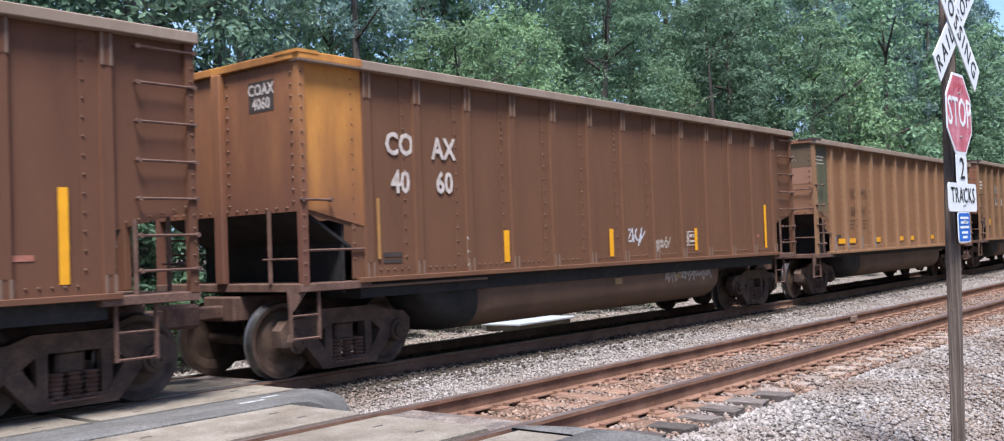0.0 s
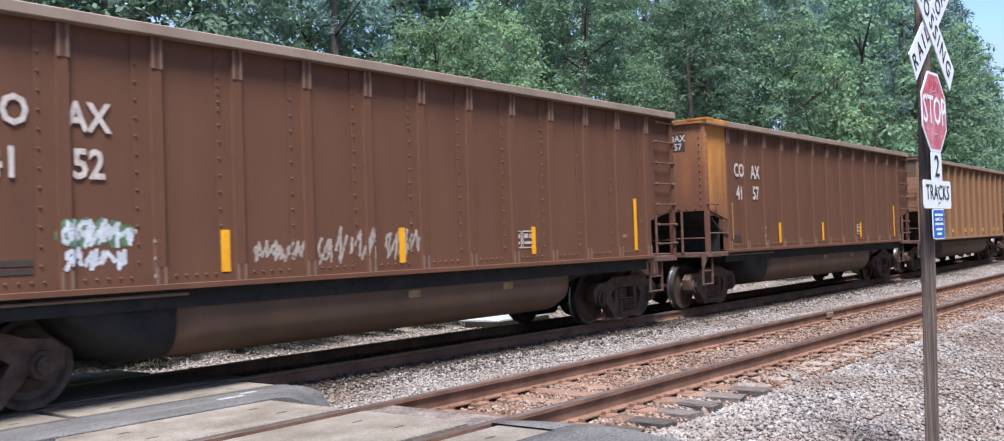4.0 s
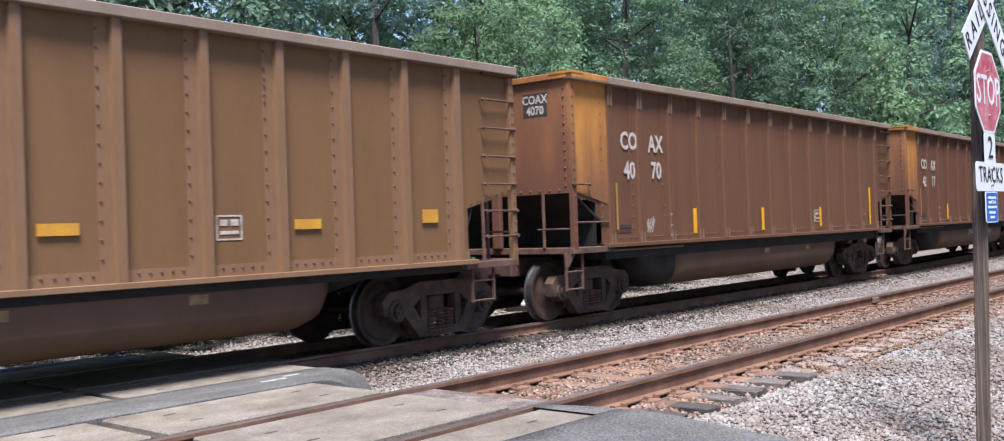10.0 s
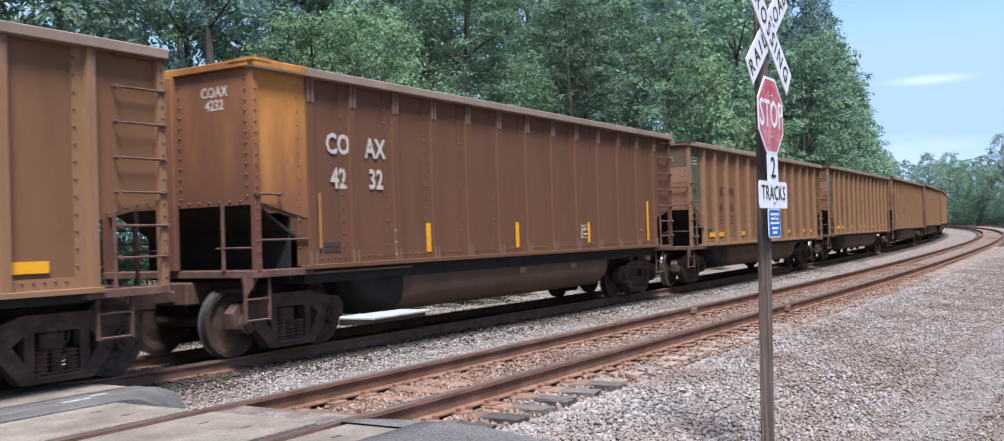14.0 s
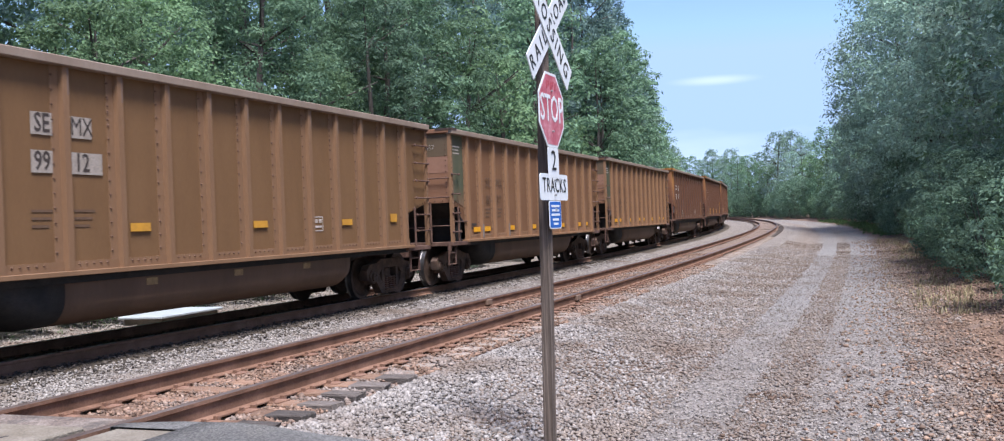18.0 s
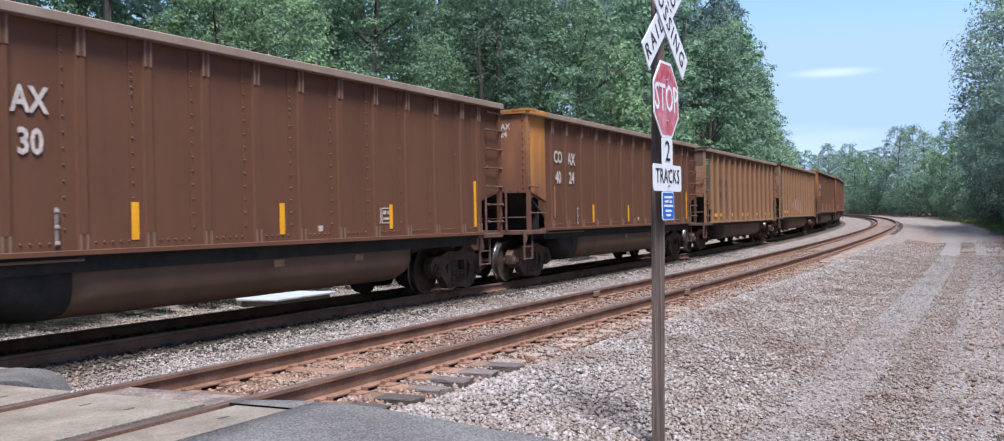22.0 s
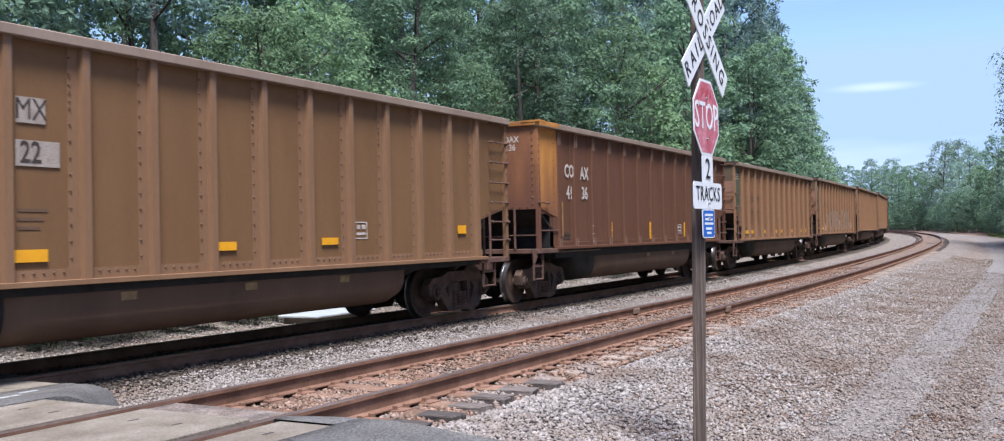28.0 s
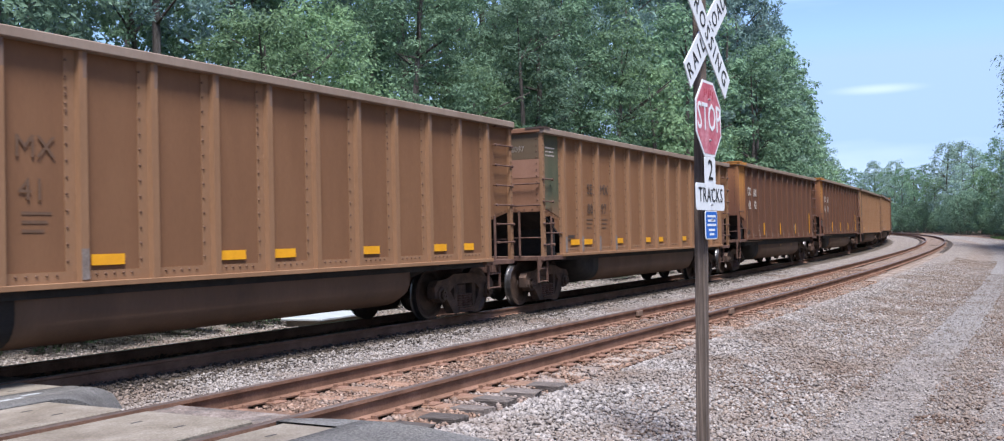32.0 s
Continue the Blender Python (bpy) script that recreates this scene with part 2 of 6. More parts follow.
M_TREAD = mat("polished_tread", ((0.11, 0.10, 0.092), (0.19, 0.175, 0.165)), scale=8, rough=0.32, metal=0.8, bump=0.05)
M_REFLECT = mat("yellow_reflector", ((0.62, 0.27, 0.012), (0.74, 0.34, 0.012)), scale=4, rough=0.45, bump=0.0, fine=0.05)
M_REFDULL = mat("dull_yellow_reflector", ((0.42, 0.2, 0.03), (0.56, 0.27, 0.03)), scale=4, rough=0.5, bump=0.0, fine=0.1)
M_REFFADE = mat("faded_yellow_reflector", ((0.26, 0.13, 0.045), (0.36, 0.18, 0.05)), scale=4, rough=0.6, bump=0.0, fine=0.1)
M_STENCIL = mat("worn_white_stencil", ((0.30, 0.24, 0.19), (0.45, 0.38, 0.32), (0.55, 0.48, 0.42)), scale=9, rough=0.8, bump=0.0)
M_STENCILB = mat("black_stencil", ((0.035, 0.025, 0.02), (0.055, 0.04, 0.032)), scale=9, rough=0.8, bump=0.0)
M_STENCILD = mat("worn_dark_stencil", ((0.06, 0.042, 0.032), (0.09, 0.06, 0.042)), scale=9, rough=0.8, bump=0.0)
M_STENCILF = mat("faint_dark_stencil", ((0.108, 0.061, 0.034), (0.130, 0.072, 0.041)), scale=9, rough=0.8, bump=0.0)
M_SCUFF = mat("grey_scuff", ((0.15, 0.11, 0.085), (0.21, 0.17, 0.14)), scale=6, rough=0.8, bump=0.1)
M_REDFADE = mat("faded_red_stencil", ((0.25, 0.09, 0.06), (0.36, 0.14, 0.09)), scale=8, rough=0.8, bump=0.0)
M_PATCH = mat("pale_patch_paint", ((0.25, 0.20, 0.155), (0.36, 0.30, 0.245)), scale=7, rough=0.8, bump=0.0)
M_PATCHD = mat("dull_patch_paint", ((0.20, 0.125, 0.055), (0.30, 0.19, 0.085)), scale=9, rough=0.8, bump=0.0)
M_BLUEG = mat("graffiti_blue", ((0.2, 0.28, 0.36), (0.34, 0.42, 0.5)), scale=6, bump=0, rough=0.6)
M_WHITEG = mat("graffiti_white", ((0.36, 0.36, 0.36), (0.55, 0.55, 0.55)), scale=6, bump=0, rough=0.6)
M_PINKG = mat("graffiti_pink", ((0.3, 0.16, 0.14), (0.46, 0.27, 0.23)), scale=6, bump=0, rough=0.6)
M_SILVERG = mat("graffiti_silver", ((0.14, 0.115, 0.10), (0.29, 0.262, 0.245)), scale=7, bump=0, rough=0.5)
M_GREYG = mat("graffiti_grey", ((0.028, 0.023, 0.022), (0.06, 0.05, 0.046)), scale=6, bump=0, rough=0.6)
M_REDG = mat("graffiti_red", ((0.3, 0.07, 0.05), (0.4, 0.14, 0.09)), scale=6, bump=0, rough=0.6)
M_GREENG = mat("graffiti_green", ((0.05, 0.12, 0.06), (0.12, 0.2, 0.1)), scale=6, bump=0, rough=0.6)
M_TEALG = mat("graffiti_teal", ((0.06, 0.13, 0.10), (0.13, 0.24, 0.19)), scale=6, bump=0, rough=0.6)
M_DARKG = mat("graffiti_black", ((0.02, 0.02, 0.025), (0.05, 0.05, 0.055)), scale=6, bump=0, rough=0.6)

M_RAIL = mat("rusty_rail", ((0.110, 0.056, 0.033), (0.170, 0.088, 0.054), (0.235, 0.13, 0.085)), scale=2.5, rough=0.8, bump=0.15, bump_scale=60)
M_RAILTOP = mat("dull_rail_head", ((0.085, 0.058, 0.045), (0.125, 0.090, 0.072), (0.18, 0.138, 0.115)), scale=3, rough=0.5, metal=0.3, bump=0.05, stretch=(0.2, 1, 1))
M_RAILBR = mat("bright_rail_head", ((0.22, 0.2, 0.19), (0.34, 0.31, 0.3)), scale=3, rough=0.35, metal=0.8, bump=0.03, stretch=(0.2, 1, 1))
M_TIE = mat("weathered_tie", ((0.055, 0.043, 0.036), (0.105, 0.084, 0.07), (0.19, 0.155, 0.13)), scale=6, stretch=(6, 0.8, 3), rough=0.9, bump=0.5, bump_scale=30, obj=0.35)
M_TIERUST = mat("rust_stained_tie", ((0.13, 0.07, 0.042), (0.20, 0.115, 0.073), (0.28, 0.18, 0.12)), scale=6, stretch=(6, 0.8, 3), rough=0.9, bump=0.5, bump_scale=30, obj=0.25)
M_STONE = mat("pale_ballast_stone", ((0.195, 0.165, 0.142), (0.262, 0.227, 0.199), (0.335, 0.296, 0.264)), scale=9, rough=0.95, spec=0.12, bump=0.3, island=0.30, blot=((0.165, 0.115, 0.084), 0.7, 0.47, 0.64, 0.75))
M_STONERUST = mat("rust_stained_stone", ((0.135, 0.076, 0.049), (0.205, 0.126, 0.085), (0.29, 0.20, 0.145)), scale=9, rough=0.9, bump=0.3, island=0.45, blot=((0.27, 0.23, 0.20), 1.2, 0.50, 0.65, 0.75))
# oily dirt colour, deepened by the train's shade put into it
M_STONEDARK = mat("oily_shaded_ballast_stone", ((0.045, 0.035, 0.028), (0.075, 0.058, 0.046)), scale=9, rough=0.9, bump=0.3, island=0.4)
M_STONEBR = mat("brown_gravel_stone", ((0.180, 0.138, 0.108), (0.242, 0.192, 0.155), (0.31, 0.254, 0.212)), scale=9, rough=0.95, spec=0.12, bump=0.3, island=0.28, blot=((0.135, 0.086, 0.060), 0.8, 0.45, 0.60, 0.85))
M_LITTER = mat("dead_leaf_litter", ((0.15, 0.092, 0.060), (0.24, 0.155, 0.105), (0.34, 0.235, 0.168)), scale=9, rough=0.9, bump=0.2, island=0.5, translucent=0.1)
M_CONCD = mat("dirty_concrete", ((0.10, 0.075, 0.06), (0.17, 0.13, 0.105), (0.24, 0.195, 0.16)), scale=3.5, rough=0.95, bump=0.8, bump_scale=40, speck=(60, 0.3), blot=((0.07, 0.06, 0.052), 2.2, 0.48, 0.62, 0.8))
M_CONC = mat("crossing_concrete", ((0.138, 0.112, 0.082), (0.190, 0.159, 0.122), (0.242, 0.207, 0.164)), scale=2.4, rough=0.94, spec=0.15, bump=0.4, bump_scale=45, fine=0.2, obj=0.14, blot=((0.11, 0.086, 0.064), 1.3, 0.50, 0.70, 0.6), speck=(90, 0.14))
M_ASPH = mat("grey_asphalt", ((0.104, 0.096, 0.087), (0.132, 0.123, 0.112), (0.166, 0.155, 0.141)), scale=1.2, rough=0.95, spec=0.12, bump=0.8, bump_scale=90, fine=0.28, speck=(85, 0.42), blot=((0.20, 0.175, 0.145), 0.9, 0.52, 0.72, 0.5))
M_TAR = mat("dark_joint_filler", ((0.03, 0.026, 0.024), (0.06, 0.05, 0.045)), scale=5, rough=0.9)
M_LINE = mat("worn_white_line", ((0.2, 0.2, 0.19), (0.42, 0.42, 0.40)), scale=14, rough=0.8, bump=0.1)
M_POLE = mat("weathered_pole_wood", ((0.045, 0.031, 0.022), (0.135, 0.098, 0.073), (0.25, 0.19, 0.145)), scale=5, stretch=(9, 9, 0.22), rough=0.9, bump=0.8, bump_scale=22)
M_SIGNW = mat("white_sign_sheet", ((0.60, 0.60, 0.585), (0.70, 0.70, 0.68)), scale=4, rough=0.5, bump=0.0, fine=0.05)
M_SIGNR = mat("faded_red_sign_sheet", ((0.36, 0.06, 0.085), (0.45, 0.125, 0.15), (0.55, 0.27, 0.29)), scale=5, rough=0.5, bump=0.0, fine=0.15)
M_SIGNDR = mat("bare_red_sign_sheet", ((0.30, 0.035, 0.05), (0.38, 0.06, 0.075)), scale=9, rough=0.5, bump=0.0)
M_TIEDUST = mat("dusty_tie", ((0.17, 0.125, 0.092), (0.245, 0.19, 0.15), (0.32, 0.26, 0.215)), scale=6, stretch=(6, 0.8, 3), rough=0.9, bump=0.5, bump_scale=30, obj=0.25)
M_SIGNB = mat("blue_sign_sheet", ((0.02, 0.10, 0.36), (0.03, 0.13, 0.44)), scale=5, rough=0.5, bump=0.0, fine=0.05)
M_INK = mat("black_sign_ink", ((0.012, 0.012, 0.012), (0.02, 0.02, 0.02)), rough=0.5, bump=0.0)
M_ALU = mat("sign_back_aluminium", ((0.3, 0.3, 0.3), (0.42, 0.42, 0.42)), rough=0.45, metal=0.8, bump=0.0)
M_BARK = mat("tree_bark", ((0.035, 0.029, 0.024), (0.075, 0.062, 0.052), (0.13, 0.112, 0.098)), scale=4, stretch=(3, 3, 0.6), rough=0.95, bump=0.6, bump_scale=14)
# leaf colours carry haze as a pale, bluish lift; the last set carries most
LEAF = [mat("leaf_" + n, cs, scale=0.35, rough=0.62, spec=0.16, bump=0.0, fine=0.1, island=0.26, obj=0.25, translucent=0.45)
        for n, cs in (("mid", ((0.100, 0.168, 0.098), (0.154, 0.242, 0.142), (0.203, 0.306, 0.180))),
                      ("light", ((0.112, 0.180, 0.092), (0.164, 0.250, 0.126), (0.212, 0.312, 0.162))),
                      ("dark", ((0.092, 0.150, 0.100), (0.139, 0.210, 0.136), (0.187, 0.268, 0.168))),
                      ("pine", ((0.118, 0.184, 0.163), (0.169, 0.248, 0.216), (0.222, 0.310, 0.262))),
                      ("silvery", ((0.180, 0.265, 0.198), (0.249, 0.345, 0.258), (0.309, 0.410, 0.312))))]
M_GRASS = mat("dry_grass", ((0.20, 0.16, 0.085), (0.27, 0.225, 0.12), (0.36, 0.31, 0.19)), scale=0.8, rough=0.9, bump=0.0, island=0.35, translucent=0.2)
M_WEED = mat("green_weeds", ((0.06, 0.11, 0.035), (0.09, 0.15, 0.05), (0.13, 0.2, 0.07)), scale=0.8, rough=0.8, bump=0.0, island=0.35, translucent=0.25)
M_BOX = mat("pale_grey_lid", ((0.33, 0.35, 0.36), (0.44, 0.46, 0.47)), scale=3, rough=0.5, bump=0.0, fine=0.05)


# ---------------------------------------------------------------- mesh helpers
def mesh_of(name, bm, material, smooth=False):
    me = bpy.data.meshes.new(name)
    bm.normal_update()
    bm.to_mesh(me)
    bm.free()
    for m in (material if isinstance(material, (list, tuple)) else [material]):
        me.materials.append(m)
    if smooth:
        for p in me.polygons:
            p.use_smooth = True
    return me


def part(name, bm, material, parent, label="", smooth=False):
    me = bm if isinstance(bm, bpy.types.Mesh) else mesh_of(name, bm, material, smooth)
    ob = new(name, me)
    ob.parent = parent
    if label:
        ob["label"] = label
    return ob


def thing(name, label, category, m=None, group="", kind=""):
    ob = new(name)
    ob.empty_display_size = 0.2
    if m is not None:
        ob.matrix_basis = m
    return tagged(ob, label, category, group, kind)


def box(bm, x0, x1, y0, y1, z0, z1, bevel=0.0, mi=0):
    vs = [bm.verts.new((x, y, z)) for z in (z0, z1) for y in (y0, y1) for x in (x0, x1)]
    fs = [bm.faces.new([vs[i] for i in q]) for q in ((0, 2, 3, 1), (4, 5, 7, 6), (0, 1, 5, 4), (2, 6, 7, 3), (0, 4, 6, 2), (1, 3, 7, 5))]
    for f in fs:
        f.material_index = mi
    if bevel:
        es = list({e for f in fs for e in f.edges})
        bmesh.ops.bevel(bm, geom=es, offset=bevel, segments=1, affect="EDGES")
    return bm


def boxed(*a, **k):
    return box(bmesh.new(), *a, **k)


def prism(bm, pts, axis, a, b, mi=0):
    """A closed outline pushed along an axis. pts are the two other coordinates in x,y,z order."""
    def put(p, v):
        return {"x": (v, p[0], p[1]), "y": (p[0], v, p[1]), "z": (p[0], p[1], v)}[axis]
    lo = [bm.verts.new(put(p, a)) for p in pts]
    hi = [bm.verts.new(put(p, b)) for p in pts]
    fs = [bm.faces.new(lo), bm.faces.new(hi)]
    n = len(pts)
    for i in range(n):
        fs.append(bm.faces.new((lo[i], lo[(i + 1) % n], hi[(i + 1) % n], hi[i])))
    for f in fs:
        f.material_index = mi
    bmesh.ops.recalc_face_normals(bm, faces=fs)
    return bm


def rod(bm, p, q, r, n=6, r2=None):
    """A round bar from p to q."""
    p, q = Vector(p), Vector(q)
    d = (q - p).normalized()
    u = d.orthogonal().normalized()
    w = d.cross(u)
    r2 = r if r2 is None else r2
    rings = []
    for c, rr in ((p, r), (q, r2)):
        rings.append([bm.verts.new(c + (u * math.cos(2 * math.pi * i / n) + w * math.sin(2 * math.pi * i / n)) * rr) for i in range(n)])
    for i in range(n):
        bm.faces.new((rings[0][i], rings[0][(i + 1) % n], rings[1][(i + 1) % n], rings[1][i]))
    bm.faces.new(rings[0][::-1])
    bm.faces.new(rings[1])
    return bm


def lathe(bm, prof, y0=0.0, n=28, cx=0.0, cz=0.0, mi=0):
    """Spin a profile of (radius, y) round the y axis through (cx, cz)."""
    rings = [[bm.verts.new((cx + r * math.cos(2 * math.pi * i / n), y0 + y, cz + r * math.sin(2 * math.pi * i / n))) for i in range(n)] for r, y in prof]
    for a, b in zip(rings, rings[1:]):
        for i in range(n):
            f = bm.faces.new((a[i], a[(i + 1) % n], b[(i + 1) % n], b[i]))
            f.material_index = mi
    for ring in (rings[0], rings[-1]):
        f = bm.faces.new(ring)
        f.material_index = mi
    return bm


TEXTS = {}


def text_mesh(body, size, material, squeeze=1.0, bold=0.0, gap=1.0):
    """Built-in font, as a mesh in the x-z plane, its middle at the origin, facing -y."""
    key = (body, size, material.name, squeeze, bold, gap)
    if key in TEXTS:
        return TEXTS[key]
    cu = bpy.data.curves.new("writing", "FONT")
    cu.body, cu.size, cu.align_x, cu.align_y = body, size, "CENTER", "CENTER"
    cu.extrude, cu.offset, cu.space_character = 0.001, bold, gap
    cu.resolution_u = 2
    tmp = bpy.data.objects.new("tmp", cu)
    me = bpy.data.meshes.new_from_object(tmp)
    bpy.data.objects.remove(tmp)
    me.transform(Matrix.Rotation(radians(90), 4, "X") @ Matrix.Diagonal((squeeze, 1, 1, 1)))
    me.materials.clear()
    me.materials.append(material)
    TEXTS[key] = me
    return me


# ---------------------------------------------------------------- the line of the tracks
C_START, C_SPIRAL, C_RADIUS, GRADE, G_START = 2.8, 94.0, 462.0, 0.0060, 30.6
SPACING, DROP = 5.36, -0.17       # between the two track centres; the far track lies lower
STEP = 1.0
_s = np.arange(0, 900 + STEP, STEP)
_k = np.clip((_s - C_START) / C_SPIRAL, 0, 1) / C_RADIUS
_th = np.cumsum(_k) * STEP
_x = np.concatenate([[0], np.cumsum(np.cos(_th))[:-1]]) * STEP
_y = np.concatenate([[0], np.cumsum(np.sin(_th))[:-1]]) * STEP


def grade_z(s):
    u = s - G_START
    return GRADE * (max(0.0, u) if u > 12 else max(0.0, u + 12) ** 2 / 48.0)


def track(s, off=0.0):
    """Place and heading (radians) on the near track's centre line, off metres towards the woods."""
    if s <= 0:
        return s, off, 0.0, 0.0
    i = min(int(s / STEP), len(_s) - 2)
    f = s / STEP - i
    x, y = _x[i] * (1 - f) + _x[i + 1] * f, _y[i] * (1 - f) + _y[i + 1] * f
    th = _th[i] * (1 - f) + _th[i + 1] * f
    return x - off * math.sin(th), y + off * math.cos(th), grade_z(s), th


def on_track(s, off, z):
    x, y, g, th = track(s, off)
    return pose(x, y, z + g, 0, 0, math.degrees(th))


def noise2(x, y, k=1.0):
    return noise.noise(Vector((x * k, y * k, 3.7)))


# ---------------------------------------------------------------- ground
def ground_z(s, o):
    """Height of the earth, o metres from the near track's centre."""
    pts = ((-400, -1.2), (-60, -0.9), (-14, -0.35), (-9, -0.34), (-7.5, -0.45), (-6, -0.50), (-3.5, -0.53), (-2.6, -0.38), (-1.9, -0.28), (-1.2, -0.238), (-0.7, -0.212), (0.7, -0.212), (1.2, -0.238), (1.7, -0.26),
           (2.3, -0.36), (3.0, -0.44), (3.55, -0.415), (4.0, -0.352), (6.6, -0.352), (7.3, -0.50), (8.4, -0.62), (10, -0.62), (12, -0.45), (16, 0.1), (30, 0.8), (400, 1.5))
    z = pts[-1][1]
    for (a, za), (b, zb) in zip(pts, pts[1:]):
        if a <= o <= b:
            z = za + (zb - za) * (o - a) / (b - a)
            break
    if o < -2.6 or o > 7.8:
        z += 0.035 * noise2(s, o, 0.5) + 0.02 * noise2(s, o, 1.7)
    elif -0.71 < o < 0.71:
        z += 0.03 * noise2(s, o, 0.9)
    elif -2.6 <= o <= -1.4 or 1.3 < o < 4.0:
        z += 0.02 * noise2(s, o, 1.4)
    return z


def ground_mat():
    """Pale gravel, browner and finer towards the worn track and the woods."""
    m = mat("gravel_ground", ((0.180, 0.142, 0.114), (0.25, 0.207, 0.172), (0.315, 0.268, 0.230)), scale=2.0, rough=0.95, bump=0.9, bump_scale=26, fine=0.42, bump_dist=0.03)
    nt = m.node_tree
    N, L = nt.nodes, nt.links
    b = N["Principled BSDF"]
    src = b.inputs["Base Color"].links[0].from_socket
    at = N.new("ShaderNodeAttribute")
    at.attribute_name = "earth"
    sp = N.new("ShaderNodeSeparateColor")
    L.new(at.outputs["Color"], sp.inputs["Color"])
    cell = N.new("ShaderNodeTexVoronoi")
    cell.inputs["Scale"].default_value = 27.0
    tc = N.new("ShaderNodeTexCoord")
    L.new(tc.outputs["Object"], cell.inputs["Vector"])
    # each stone cell darkens to its rim: shade of the gaps, put into the colour
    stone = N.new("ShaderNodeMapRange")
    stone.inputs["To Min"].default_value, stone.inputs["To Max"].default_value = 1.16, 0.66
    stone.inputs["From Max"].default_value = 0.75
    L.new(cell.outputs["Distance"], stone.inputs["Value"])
    sc = N.new("ShaderNodeVectorMath")
    sc.operation = "SCALE"
    tone = N.new("ShaderNodeSeparateColor")
    L.new(cell.outputs["Color"], tone.inputs["Color"])
    tr = N.new("ShaderNodeMapRange")
    tr.inputs["To Min"].default_value, tr.inputs["To Max"].default_value = 0.76, 1.26
    L.new(tone.outputs["Red"], tr.inputs["Value"])
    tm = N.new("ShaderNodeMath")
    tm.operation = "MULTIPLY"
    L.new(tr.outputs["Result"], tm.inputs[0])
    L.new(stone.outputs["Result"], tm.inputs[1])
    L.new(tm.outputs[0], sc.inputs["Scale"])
    last = src
    old = b.inputs["Normal"].links[0].from_node
    inv = N.new("ShaderNodeMath")
    inv.operation = "SUBTRACT"
    inv.inputs[0].default_value = 1.0
    L.new(cell.outputs["Distance"], inv.inputs[1])
    bp = N.new("ShaderNodeBump")
    bp.inputs["Strength"].default_value, bp.inputs["Distance"].default_value = 0.8, 0.03
    L.new(inv.outputs[0], bp.inputs["Height"])
    L.new(old.outputs["Normal"], bp.inputs["Normal"])
    L.new(bp.outputs["Normal"], b.inputs["Normal"])
    nz = N.new("ShaderNodeTexNoise")
    nz.inputs["Scale"].default_value = 0.9
    nz.inputs["Detail"].default_value = 8
    L.new(tc.outputs["Object"], nz.inputs["Vector"])
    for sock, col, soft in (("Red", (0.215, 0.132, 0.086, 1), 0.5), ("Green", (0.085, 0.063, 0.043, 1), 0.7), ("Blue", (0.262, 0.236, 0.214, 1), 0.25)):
        ad = N.new("ShaderNodeMath")
        ad.operation = "MULTIPLY_ADD"
        L.new(nz.outputs["Fac"], ad.inputs[0])
        ad.inputs[1].default_value = 2.4 * soft
        ad.inputs[2].default_value = -1.2 * soft
        s2 = N.new("ShaderNodeMath")
        s2.operation = "ADD"
        s2.use_clamp = True
        L.new(ad.outputs[0], s2.inputs[0])
        L.new(sp.outputs[sock], s2.inputs[1])
        m2 = N.new("ShaderNodeMath")
        m2.operation = "MULTIPLY"
        L.new(s2.outputs[0], m2.inputs[0])
        L.new(sp.outputs[sock], m2.inputs[1])
        mix = N.new("ShaderNodeMix")
        mix.data_type = "RGBA"
        L.new(m2.outputs[0], mix.inputs["Factor"])
        L.new(last, mix.inputs["A"])
        mix.inputs["B"].default_value = col
        last = mix.outputs["Result"]
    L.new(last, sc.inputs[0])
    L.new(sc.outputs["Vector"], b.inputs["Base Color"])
    return m


def smoothstep(a, b, v):
    t = min(1, max(0, (v - a) / (b - a)))
    return t * t * (3 - 2 * t)


